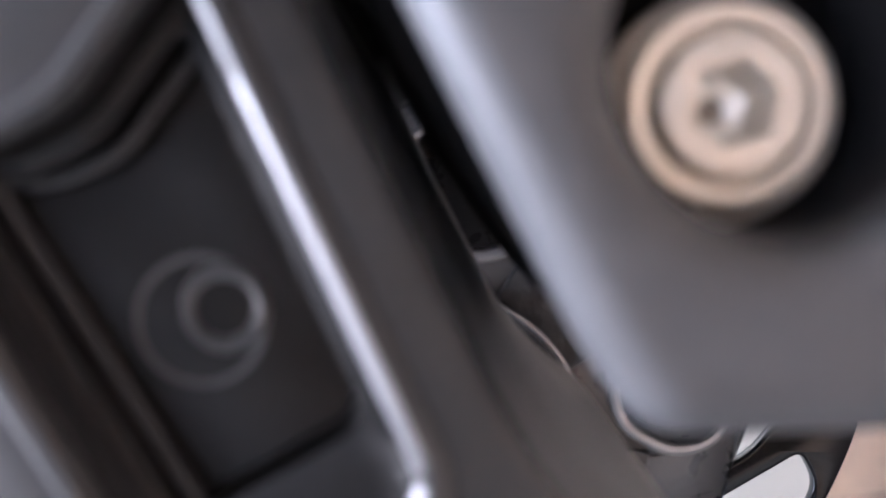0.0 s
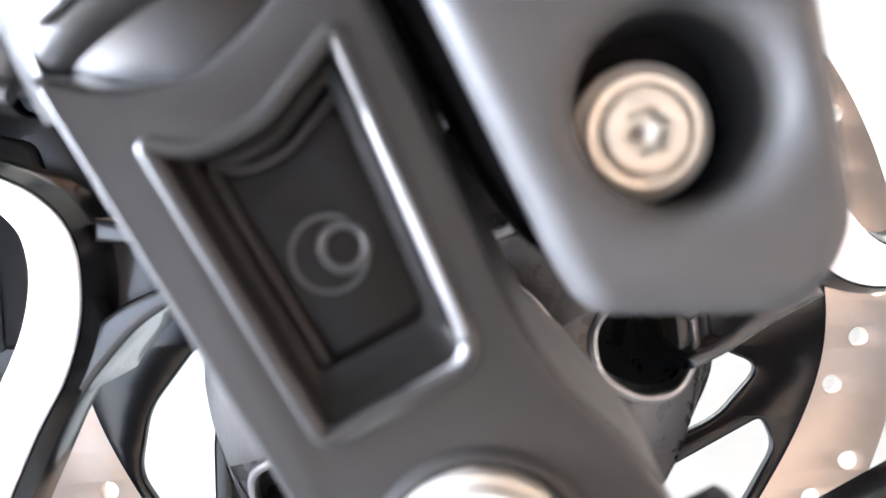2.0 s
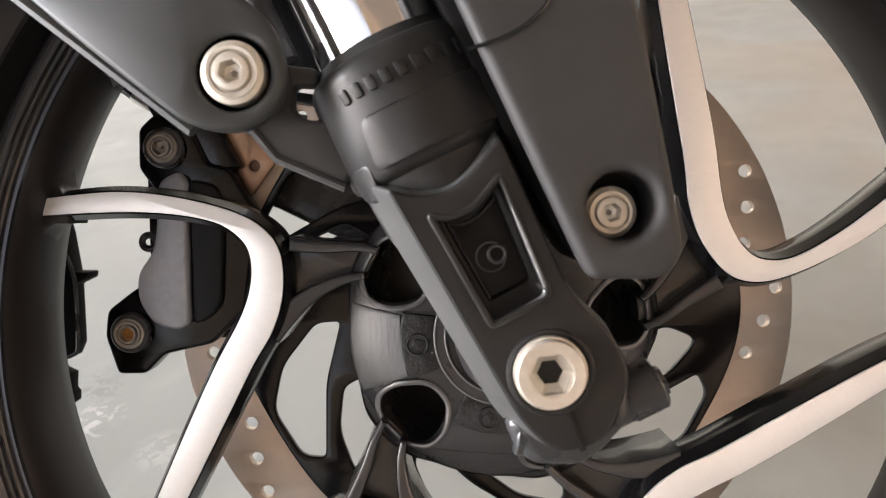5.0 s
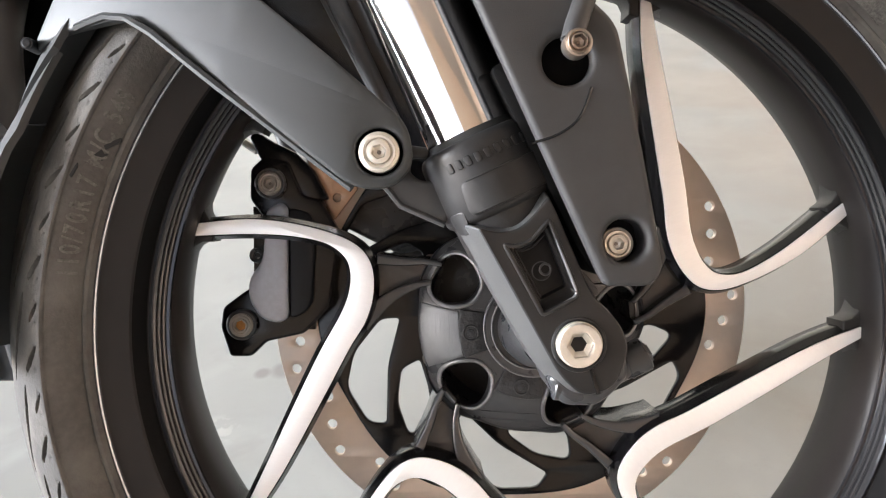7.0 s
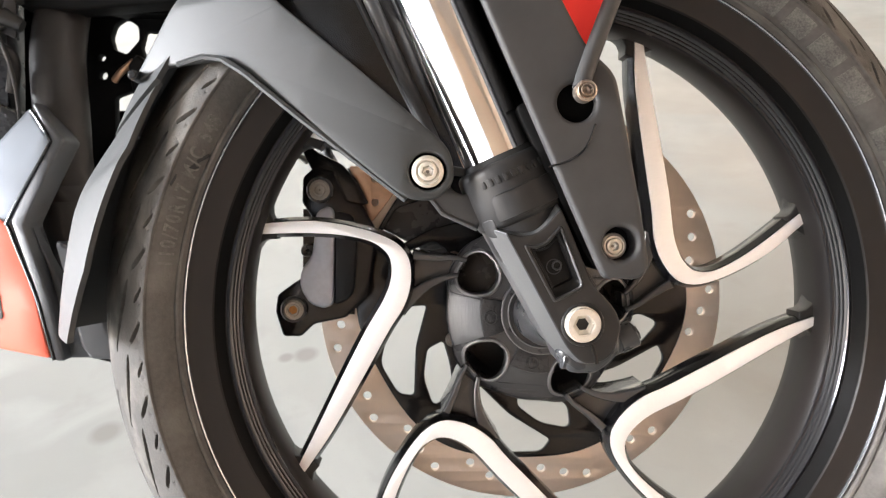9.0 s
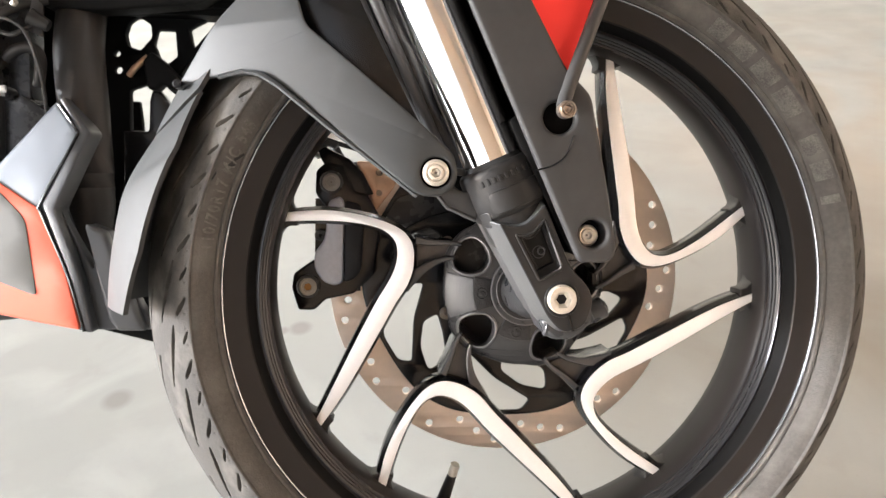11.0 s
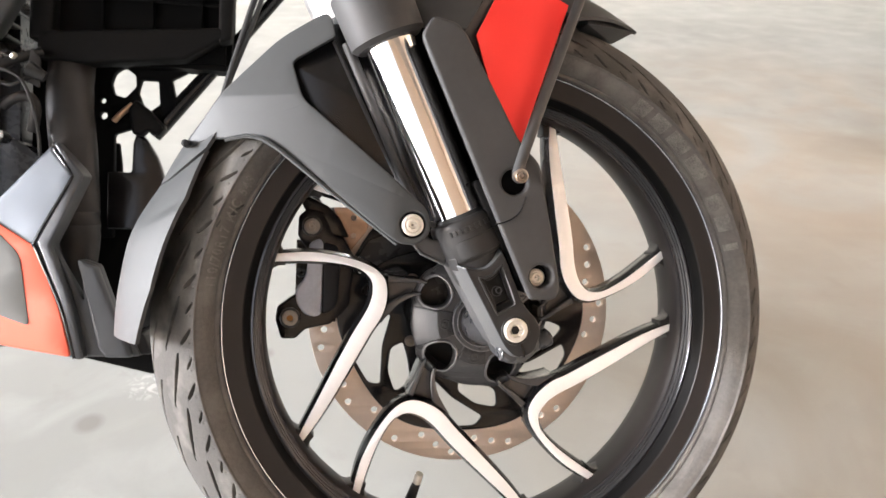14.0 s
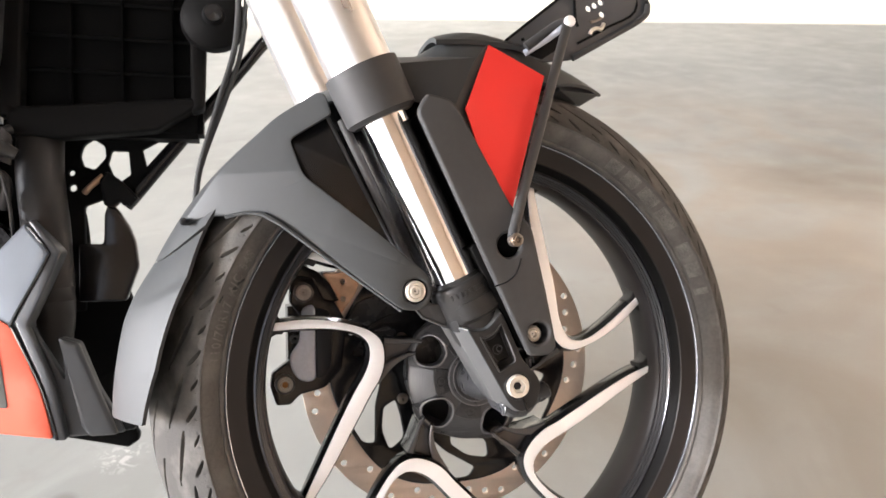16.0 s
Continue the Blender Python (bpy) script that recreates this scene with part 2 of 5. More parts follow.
def quadbox(c, size, rot=None, bevel=0.001):
    bm = bmesh.new()
    bmesh.ops.create_cube(bm, size=1)
    for v in bm.verts:
        v.co = Vector((v.co.x * size[0], v.co.y * size[1], v.co.z * size[2]))
    if bevel:
        bmesh.ops.bevel(bm, geom=bm.edges, offset=bevel, segments=2, affect='EDGES')
    m = Matrix.Translation(c) @ (rot or Matrix.Identity(4))
    bmesh.ops.transform(bm, matrix=m, verts=bm.verts)
    return bm


def slanted(outer, inner, y0, y1):
    bm = bmesh.new()
    n = len(outer)
    A = [bm.verts.new((p[0], y0, p[1])) for p in outer]
    B = [bm.verts.new((p[0], y1, p[1])) for p in inner]
    for i in range(n):
        bm.faces.new((A[i], A[(i + 1) % n], B[(i + 1) % n], B[i]))
    return bm


def hexbolt(cx, cz, y, r, parent, mat=None, depth=0.006, hexr=0.45, name="bolt", label="zinc-plated hex socket bolt"):
    """A flanged button bolt with a hexagon socket, its face towards -y."""
    b = part(name, lathe([(r * 0.98, y + depth), (r, y + 0.0022), (r * 0.97, y + 0.0012), (r * 0.83, y + 0.0008), (r * 0.82, y + 0.0001), (r * 0.79, y - 0.0001), (r * 0.68, y), (r * 0.655, y + 0.0011),
                          (r * 0.60, y + 0.0011), (r * 0.585, y - 0.0004), (r * 0.56, y - 0.0009), (r * 0.48, y - 0.0010), (r * 0.46, y - 0.0006)], cx, cz, 48), mat or ZINC, parent, label)
    deep = min(0.0026, r * 0.36)
    soc = slanted(circle(cx, cz, r * hexr * 0.82, 6, 0.3), circle(cx, cz, r * hexr * 0.66, 6, 0.3), y - 0.0009, y + deep)
    part("socket", join(soc, plate([circle(cx, cz, r * max(0.50, hexr * 0.82 + 0.06), 30), circle(cx, cz, r * hexr * 0.82, 6, 0.3)], y - 0.0010, y - 0.0003, 0.0001)), mat or ZINC, b)
    part("socket_floor", slanted(circle(cx, cz, r * hexr * 0.67, 6, 0.3), circle(cx, cz, r * 0.12, 6, 0.3), y + deep - 0.0001, y + deep + 0.0005), mat or ZINC, b)
    # darker disc for the shade deep in the socket
    part("socket_pit", plate([circle(cx, cz, r * 0.11, 12)], y + deep + 0.0006, y + deep + 0.0010, 0.0001), ZINCDARK, b)
    return b


# ---------------------------------------------------------------- the place
floor_mat = bpy.data.materials.new("worn_concrete")
floor_mat.use_nodes = True
def concrete(m):
    nt = m.node_tree
    N, L = nt.nodes, nt.links
    b = N["Principled BSDF"]
    co = N.new("ShaderNodeTexCoord")
    def noise_of(scale, detail=5, dist=0.0):
        n = N.new("ShaderNodeTexNoise")
        n.inputs["Scale"].default_value, n.inputs["Detail"].default_value, n.inputs["Distortion"].default_value = scale, detail, dist
        L.new(co.outputs["Object"], n.inputs[0])
        return n.outputs[0]
    def span(src, a, b_, lo, hi):
        r = N.new("ShaderNodeMapRange")
        for i, v in enumerate((a, b_, lo, hi)):
            r.inputs[i + 1].default_value = v
        L.new(src, r.inputs[0])
        return r.outputs[0]
    def mixed(fac, a, colour):
        x = N.new("ShaderNodeMix")
        x.data_type = 'RGBA'
        L.new(fac, x.inputs[0])
        if isinstance(a, tuple):
            x.inputs[6].default_value = a
        else:
            L.new(a, x.inputs[6])
        x.inputs[7].default_value = colour
        return x.outputs[2]
    c = mixed(span(noise_of(1.3, 6, 0.6), 0.35, 0.7, 0, 1), (0.338, 0.347, 0.328, 1), (0.270, 0.273, 0.256, 1))
    c = mixed(span(noise_of(6, 8, 1.0), 0.50, 0.72, 0, 0.5), c, (0.405, 0.414, 0.39, 1))
    c = mixed(span(noise_of(17, 5, 0.4), 0.60, 0.78, 0, 0.28), c, (0.21, 0.197, 0.18, 1))
    c = mixed(span(noise_of(240, 3), 0.6, 0.8, 0, 0.25), c, (0.27, 0.257, 0.237, 1))
    # round oil drips on the slab
    for x, y, r in ((-0.45, 0.201, 0.019), (-0.242, 0.317, 0.016), (-0.267, 0.314, 0.010)):
        d = N.new("ShaderNodeVectorMath")
        d.operation = 'DISTANCE'
        L.new(co.outputs["Object"], d.inputs[0])
        d.inputs[1].default_value = (x, y, 0)
        c = mixed(span(d.outputs["Value"], r * 0.6, r * 1.15, 0.55, 0.0), c, (0.15, 0.138, 0.125, 1))
    # scraped pale patches and their grey smears
    rag = noise_of(70, 6, 1.5)
    for x, y, r, tone, lo in ((-0.405, 0.318, 0.042, (0.22, 0.212, 0.20, 1), 0.50), (-0.389, 0.270, 0.038, (0.70, 0.69, 0.67, 1), 0.52), (-0.30, 0.22, 0.03, (0.50, 0.49, 0.465, 1), 0.5)):
        d = N.new("ShaderNodeVectorMath")
        d.operation = 'DISTANCE'
        L.new(co.outputs["Object"], d.inputs[0])
        d.inputs[1].default_value = (x, y, 0)
        k = N.new("ShaderNodeMath")
        k.operation = 'MULTIPLY'
        L.new(span(d.outputs["Value"], r * 0.3, r, 1.0, 0.0), k.inputs[0])
        L.new(span(rag, lo, lo + 0.06, 0.0, 0.5), k.inputs[1])
        c = mixed(k.outputs[0], c, tone)
    # tan patches ahead: the wheel's shadow and warm light painted into the slab
    rag = noise_of(2.6, 6, 1.2)
    for x, y, r, tone, most in ((1.15, 1.05, 1.15, (0.335, 0.284, 0.224, 1), 0.75), (0.42, 0.16, 0.50, (0.245, 0.22, 0.185, 1), 0.75), (0.75, 0.45, 0.42, (0.27, 0.225, 0.18, 1), 0.6), (1.30, 0.95, 0.30, (0.21, 0.18, 0.145, 1), 0.6)):
        d = N.new("ShaderNodeVectorMath")
        d.operation = 'DISTANCE'
        L.new(co.outputs["Object"], d.inputs[0])
        d.inputs[1].default_value = (x, y, 0)
        k = N.new("ShaderNodeMath")
        k.operation = 'MULTIPLY'
        L.new(span(d.outputs["Value"], r * 0.35, r, 1.0, 0.0), k.inputs[0])
        L.new(span(rag, 0.34, 0.58, 0.15, most), k.inputs[1])
        c = mixed(k.outputs[0], c, tone)
    L.new(c, b.inputs["Base Color"])
    L.new(span(noise_of(9, 6), 0.3, 0.7, 0.42, 0.62), b.inputs["Roughness"])
    bp = N.new("ShaderNodeBump")
    bp.inputs["Strength"].default_value, bp.inputs["Distance"].default_value = 0.08, 0.002
    L.new(noise_of(60, 6), bp.inputs["Height"])
    L.new(bp.outputs[0], b.inputs["Normal"])
concrete(floor_mat)
bm = bmesh.new()
bmesh.ops.create_grid(bm, x_segments=8, y_segments=8, size=150)
floor = part("floor", bm, floor_mat, None)
tagged(floor, "smooth worn grey concrete floor with oil drips", "floor", kind="structure")

wall_mat = material("cream_wall_paint", (0.80, 0.75, 0.645), 0.7, 0, 6, 0.05, 0.3, 60)
a, b = Vector((0.556, 4.126, 0)), Vector((3.487, 3.054, 0))
way = (b - a).normalized()
yaw = Matrix.Rotation(math.atan2(way.y, way.x), 4, 'Z')
wall = part("wall_north", quadbox((0, 0.12, 1.6), (16, 0.24, 3.2), None, 0.01), wall_mat, None)
wall.matrix_basis = Matrix.Translation(a + way * 0.5) @ yaw
tagged(wall, "plain cream painted wall behind the parking floor", "wall", kind="structure")

# unseen beige walls, added for warm reflections in the metal
east = part("wall_east", quadbox((0, 0, 1.6), (0.24, 4.0, 3.2), None, 0.01), material("beige_wall_paint", (0.65, 0.515, 0.405), 0.75, 0, 6, 0.06, 0.3, 60), None)
east.matrix_basis = pose(2.0, -1.2, 0, 0, 0, 14)
tagged(east, "plain beige painted side wall added out of view", "wall", kind="structure")

south = part("wall_south", quadbox((2.05, -3.30, 1.6), (6.1, 0.24, 3.2), None, 0.01), east.data.materials[0], None)
tagged(south, "plain beige painted wall added unseen behind the camera", "wall", kind="structure")
# unseen ceiling, added to keep off the sky overhead
roof = part("ceiling", quadbox((-1.1, 0.68, 3.1), (15.8, 8.64, 0.2), None, 0.01), material("grey_ceiling", (0.46, 0.43, 0.40), 0.8, 0, 6, 0.08), None)
tagged(roof, "plain grey concrete ceiling added unseen over the parking place", "ceiling", kind="structure")

# ---------------------------------------------------------------- the motorcycle
bike = new("motorcycle")
bike.matrix_world = BIKE
tagged(bike, "parked red and grey motorcycle with black alloy front wheel", "motorcycle")
CX, CZ = 0.0015, 0.2965
POL = lambda r, deg: (CX + r * math.cos(radians(deg)), CZ + r * math.sin(radians(deg)))

# -- wheel: the rim carries tyre, spokes and hub
WY = -0.020
RIMP = [(0.2185, 0.0235), (0.2150, 0.0245), (0.2080, 0.0225), (0.1990, 0.0190), (0.1925, 0.0100), (0.1880, -0.0050), (0.1858, -0.0200), (0.1855, -0.0300), (0.1862, -0.0370), (0.1880, -0.0425),
        (0.1890, -0.0435), (0.1935, -0.0500), (0.1948, -0.0512), (0.1965, -0.0512), (0.2010, -0.0588), (0.2022, -0.0604), (0.2036, -0.0608), (0.2150, -0.0612), (0.2168, -0.0620),
        (0.2182, -0.0626), (0.2192, -0.0616), (0.2192, -0.0560), (0.2100, -0.052), (0.2050, -0.040), (0.199, -0.02), (0.2050, 0.01), (0.2185, 0.018)]
wheel = part("wheel", lathe(RIMP, CX, CZ, 200, closed=True), RIMBLACK, bike, "satin black alloy wheel rim")
part("rim_edge", lathe([(0.2198, -0.0600), (0.2196, -0.0620), (0.2188, -0.0631), (0.2178, -0.0637), (0.2172, -0.0632), (0.2168, -0.0618)], CX, CZ, 200), RIMEDGE, wheel, "glossy rim edge with its glint put into the colour")

def tyre_mesh():
    half = [(0.2180, 0.0395), (0.2192, 0.0425), (0.2206, 0.0452), (0.2220, 0.0458), (0.2230, 0.0450), (0.2238, 0.0462), (0.2265, 0.0502), (0.2295, 0.0530), (0.2325, 0.0548), (0.2349, 0.0556), (0.2355, 0.0560), (0.2359, 0.0572), (0.2367, 0.0578)]
    def at(s):
        return (0.2367 + 0.0438 * math.sin(s * math.pi / 2) ** 1.6, 0.0578 * max(0.0, math.cos(s * math.pi / 2)) ** 1.6, s)
    crown, back = [at(i / 110) for i in range(1, 111)], [at(i / 24) for i in range(1, 24)]
    prof = [(r, -y, -1) for r, y in half] + [(r, -y, s) for r, y, s in crown]
    prof += [(r, y, s) for r, y, s in reversed(back)] + [(r, y, -1) for r, y in reversed(half)]
    k = len(prof)
    normal = []
    for i in range(k):
        (r0, y0, _), (r1, y1, _) = prof[max(i - 1, 0)], prof[min(i + 1, k - 1)]
        d = math.hypot(r1 - r0, y1 - y0)
        normal.append((-(y0 - y1) / d, -(r1 - r0) / d))
    pitch, per = 35, 34
    seg = pitch * per
    verts, faces, tread = [], [], []
    for i in range(seg):
        t = 2 * math.pi * i / seg
        for (r, y, s), (nr, ny) in zip(prof, normal):
            sink = 0.0
            if s > 0:
                u = (t * pitch / (2 * math.pi) + (0.5 if y > 0 else 0.0)) % 1.0
                # tapered slash, the band beyond it, a teardrop and the ticks along the shoulder
                v = min(max((u - 0.02) / 0.92, 0.0), 1.0)
                mid = 0.33 + 0.17 * v ** 1.3
                w = 0.025 * math.sin(math.pi * v) ** 0.5 * (1.2 - 0.7 * v) + 1e-6
                sink = 0.0062 * max(0.0, 1 - ((s - mid) / w) ** 4)
                mid2 = 0.66 + 0.26 * ((u + 0.45) % 1.0)
                sink = max(sink, 0.0028 * max(0.0, 1 - ((s - mid2) / 0.015) ** 4))
                pair = (u + 0.52) % 1.0
                drop = ((pair - 0.70 - 1.6 * (s - 0.15)) / 0.042) ** 2 + ((s - 0.15) / 0.060) ** 2
                sink = max(sink, 0.0040 * max(0.0, 1 - drop ** 2))
                drop = ((u - 0.70 - 1.6 * (s - 0.19)) / 0.050) ** 2 + ((s - 0.19) / 0.095) ** 2
                sink = max(sink, 0.0052 * max(0.0, 1 - drop ** 2))
                v = (4 * u + 0.3) % 1.0
                sink = max(sink, 0.0007 * max(0.0, 1 - ((v - 0.5) / 0.10) ** 2) * max(0.0, 1 - ((s - 0.12) / 0.030) ** 4))
            rr, yy = r - nr * sink, y - ny * sink
            verts.append((CX + rr * math.cos(t), WY + yy, CZ + rr * math.sin(t)))
    for i in range(seg):
        j = (i + 1) % seg
        for q in range(k - 1):
            (tread if prof[q + 1][2] > 0 and prof[q][2] > 0 else faces).append((i * k + q, i * k + q + 1, j * k + q + 1, j * k + q))
    return verts, faces, tread
def tyre_skin(verts, faces):
    me = bpy.data.meshes.new("tyre")
    me.from_pydata(verts, [], faces)
    bm = bmesh.new()
    bm.from_mesh(me)
    bpy.data.meshes.remove(me)
    bmesh.ops.delete(bm, geom=[v for v in bm.verts if not v.link_faces], context='VERTS')
    return bm
skin, side_faces, tread_faces = tyre_mesh()
tyre = part("tyre", tyre_skin(skin, side_faces), RUBBER, wheel, "black road tyre with dusty grooved tread")
part("tread", tyre_skin(skin, tread_faces), TREAD, tyre, "dusty grey tread with curved grooves")

def block_letters(spans, r0, r1, y, lift):
    """Plain raised bars round the sidewall; spans of (from, to) degrees."""
    out = []
    for a, b in spans:
        n = max(2, int((b - a) / 0.8))
        bm = bmesh.new()
        rows = []
        for i in range(n + 1):
            t = a + (b - a) * i / n
            steps = [r0 + (r1 - r0) * k / 4 for k in range(5)]
            way = [(r0, y(r0) + 0.0015)] + [(r, y(r) - lift) for r in steps] + [(r1, y(r1) + 0.0015)]
            rows.append([bm.verts.new((POL(r, t)[0], yy, POL(r, t)[1])) for r, yy in way])
        for A, B in zip(rows, rows[1:]):
            for k in range(6):
                bm.faces.new((A[k], A[k + 1], B[k + 1], B[k]))
        bm.faces.new(rows[0])
        bm.faces.new(rows[-1])
        out.append(bm)
    return join(*out)

side_y = lambda r: WY - 0.0462 - 0.0094 * math.sin(min(max((r - 0.2238) / 0.0112, 0), 1) * math.pi / 2)
part("raised_marking", block_letters([(54.5, 58), (49, 53), (42.5, 47.5), (35.5, 41), (27.5, 31), (22.5, 26), (18, 19.5)], 0.2246, 0.2338, side_y, 0.0009), LETTERS, tyre, "dusty raised sidewall marking")
def nick(pts):
    """A dark gouge in the sidewall; its outline in polar mm and degrees."""
    bm = bmesh.new()
    c = [Vector((POL(r / 1000, a)[0], side_y(r / 1000) - 0.0010, POL(r / 1000, a)[1])) for r, a in pts]
    top = [bm.verts.new(p) for p in c]
    low = [bm.verts.new(p + Vector((0, 0.003, 0))) for p in c]
    bm.faces.new(top)
    for i in range(len(c)):
        j = (i + 1) % len(c)
        bm.faces.new((top[i], top[j], low[j], low[i]))
    return bm
for outline in ([(229.0, 157.5), (227.4, 156.6), (226.2, 157.0), (225.0, 156.8), (226.0, 157.9)], [(227.2, 156.1), (225.6, 155.3), (223.4, 154.5), (222.6, 154.9), (225.0, 156.0), (226.2, 156.5)], [(235.0, 160.6), (233.6, 159.0), (233.0, 159.5), (234.0, 160.8)]):
    part("gouge", nick(outline), HOSE, tyre, "dark gouge in the dusty rubber")
def sidewall_text(words, r0, height, start):
    """Raised writing round the sidewall, read clockwise, tops outward."""
    cu = bpy.data.curves.new("t", 'FONT')
    cu.body, cu.size, cu.extrude, cu.space_character = words, height * 1.38, 0.0011, 1.24
    cu.offset = 0.0002
    ob = bpy.data.objects.new("t", cu)
    me = bpy.data.meshes.new_from_object(ob)
    bpy.data.objects.remove(ob)
    bm = bmesh.new()
    bm.from_mesh(me)
    bpy.data.meshes.remove(me)
    def f(c):
        t, r = start - math.degrees(c.x / r0), r0 + c.y
        return Vector((*POL(r, t), 0)).xzy + Vector((0, side_y(r) - c.z, 0))
    return warp(bm, f)
part("size_marking", sidewall_text("110/70R17 M/C 54S", 0.2252, 0.0066, 172.5), LETTERS, tyre, "raised tyre size lettering")
for i in range(10):
    part("bead_tick", block_letters([(150 + 9.5 * i, 150.25 + 9.5 * i)], 0.2236, 0.2262, side_y, 0.0003), RUBBER, tyre)

# rim channel painted near-black for the dark things it mirrors
part("rim_channel", lathe([(0.1967, -0.0520), (0.1998, -0.0575), (0.2012, -0.0594)], CX, CZ, 200), GUARD, wheel, "rim channel with its dark reflection put into the colour")
part("rim_band", lathe([(0.1893, -0.0441), (0.1899, -0.0459), (0.1907, -0.0465), (0.1911, -0.0464), (0.1914, -0.0481), (0.1922, -0.0487), (0.1926, -0.0486), (0.1929, -0.0500), (0.1937, -0.0508), (0.1946, -0.0514)], CX, CZ, 200), RIMBAND, wheel, "glossy ridged band round the rim")
part("rim_lip", lathe([(0.1950, -0.0500), (0.1938, -0.0514), (0.1944, -0.0524), (0.1958, -0.0520)], CX, CZ, 200), RIMLIP, wheel)
part("rim_lip", lathe([(0.1892, -0.0425), (0.1876, -0.0432), (0.1880, -0.0446), (0.1896, -0.0446)], CX, CZ, 200), RIMLIP, wheel)
# five V-shaped spokes: black cast body with a bare machined face
OUTER = [(188, -1.0), (163, -4.6), (141, -7.2), (118, -9.2), (102, -9.2), (91, -5.5), (85.5, 4), (88, 14), (97, 22.5), (113, 33.0), (145, 44.5), (165, 48.6), (186, 51.3)]
INNER = [(186, 49.4), (160, 43.6), (134, 34.6), (113, 22.5), (101, 11.5), (98.5, 4.0), (101, -1.8), (107, -5.0), (119, -6.2), (138, -4.6), (160, -2.0), (187, 1.0)]
def spoke_loop(wo, wi):
    o = curved([Vector(POL(r / 1000, d)) for r, d in OUTER], 5, False)
    i = curved([Vector(POL(r / 1000, d)) for r, d in INNER], 5, False)
    def push(run, w):
        out = []
        for k, p in enumerate(run):
            d = (run[min(k + 1, len(run) - 1)] - run[max(k - 1, 0)]).normalized()
            out.append(p + Vector((-d.y, d.x)) * w)
        return out
    return push(o, wo) + push(i, wi)
dome = lambda c: Vector((c.x, c.y - 0.009 * max(0.0, 1 - (math.hypot(c.x - CX, c.z - CZ) - 0.088) / 0.085) ** 1.3 if math.hypot(c.x - CX, c.z - CZ) < 0.173 else c.y, c.z))
def spoke_body():
    top = spoke_loop(0.0006, 0.0006)
    low = spoke_loop(0.0026, 0.0026)
    bm = bmesh.new()
    n = len(top)
    R = [[bm.verts.new((p.x, y, p.y)) for p in run] for run, y in ((top, -0.0272), (low, -0.0215))]
    for A, B in zip(R, R[1:]):
        for i in range(n):
            bm.faces.new((A[i], A[(i + 1) % n], B[(i + 1) % n], B[i]))
    return warp(join(bm, plate([low], -0.0216, -0.0075, 0.001)), dome)
def spoke_face():
    return warp(plate([spoke_loop(0, 0)], -0.0284, -0.0268, 0.0003), dome)
def strut():
    """The forked web between hub and the bend of a spoke: two flared ribs and a sunk floor."""
    low = [Vector(POL(r, a)) for r, a in ((0.0575, -19.0), (0.066, -15.5), (0.076, -11.0), (0.090, -7.5))]
    high = [Vector(POL(r, a)) for r, a in ((0.0575, -8.0), (0.066, -3.0), (0.076, 4.0), (0.085, 11.0), (0.0915, 15.0))]
    bits = []
    for pts, widths in ((low, (0.0016, 0.0030)), (high, (0.0016, 0.0066))):
        run = curved(pts, 5, False)
        n = len(run) - 1
        one, two = [], []
        for i, p in enumerate(run):
            d = (run[min(i + 1, n)] - run[max(i - 1, 0)]).normalized()
            w = widths[0] + (widths[1] - widths[0]) * (i / n) ** 1.6
            one.append(p + Vector((-d.y, d.x)) * w)
            two.append(p - Vector((-d.y, d.x)) * w)
        bits.append(plate([one + two[::-1]], -0.0318, 0.000, 0.0017, 4))
    bits.append(plate([curved(low, 5, False) + curved(high, 5, False)[::-1]], -0.0235, -0.004, 0.001))
    return join(*bits)
def foot(a):
    """A flared end that runs a spoke into the barrel of the rim."""
    out = []
    flare = [(0.1765, a - 1.6), (0.1815, a - 2.0), (0.1850, a - 3.0), (0.1885, a - 5.6), (0.1885, a + 5.6), (0.1850, a + 3.0), (0.1815, a + 2.0), (0.1765, a + 1.6)]
    out.append(plate([[POL(r, d) for r, d in flare]], -0.0268, -0.0085, 0.0015, 2))
    return join(*out)
SPIN = lambda deg, c=(CX, CZ): Matrix.Translation((c[0], 0, c[1])) @ Matrix.Rotation(-radians(deg), 4, 'Y') @ Matrix.Translation((-c[0], 0, -c[1]))
A0 = 20.0
body, face, web = spoke_body(), spoke_face(), strut()
s0 = part("spoke", body, GLOSS, wheel, "black cast V-shaped spoke")
s0.matrix_basis = SPIN(A0)
f0 = part("spoke_face", face, MACHINED, wheel, "bright machined face of a V-shaped spoke")
f0.matrix_basis = SPIN(A0)
w0 = part("spoke_web", web, WEB, wheel)
w0.matrix_basis = SPIN(A0)
for a in (-0.4, 50.6):
    e0 = part("spoke_foot", foot(a), SATIN, wheel)
    e0.matrix_basis = SPIN(A0)
    for k in range(1, 5):
        again("spoke_foot", e0, wheel, SPIN(A0 + 72 * k))
for k in range(1, 5):
    again("spoke", s0, wheel, SPIN(A0 + 72 * k))
    again("spoke_face", f0, wheel, SPIN(A0 + 72 * k))
    again("spoke_web", w0, wheel, SPIN(A0 + 72 * k))

def dense(bm, cuts=3, longest=0.02):
    bmesh.ops.triangulate(bm, faces=[f for f in bm.faces if len(f.verts) > 4])
    for _ in range(cuts):
        bmesh.ops.subdivide_edges(bm, edges=[e for e in bm.edges if e.calc_length() > longest], cuts=1)
    bmesh.ops.triangulate(bm, faces=[f for f in bm.faces if len(f.verts) > 4])
    return bm

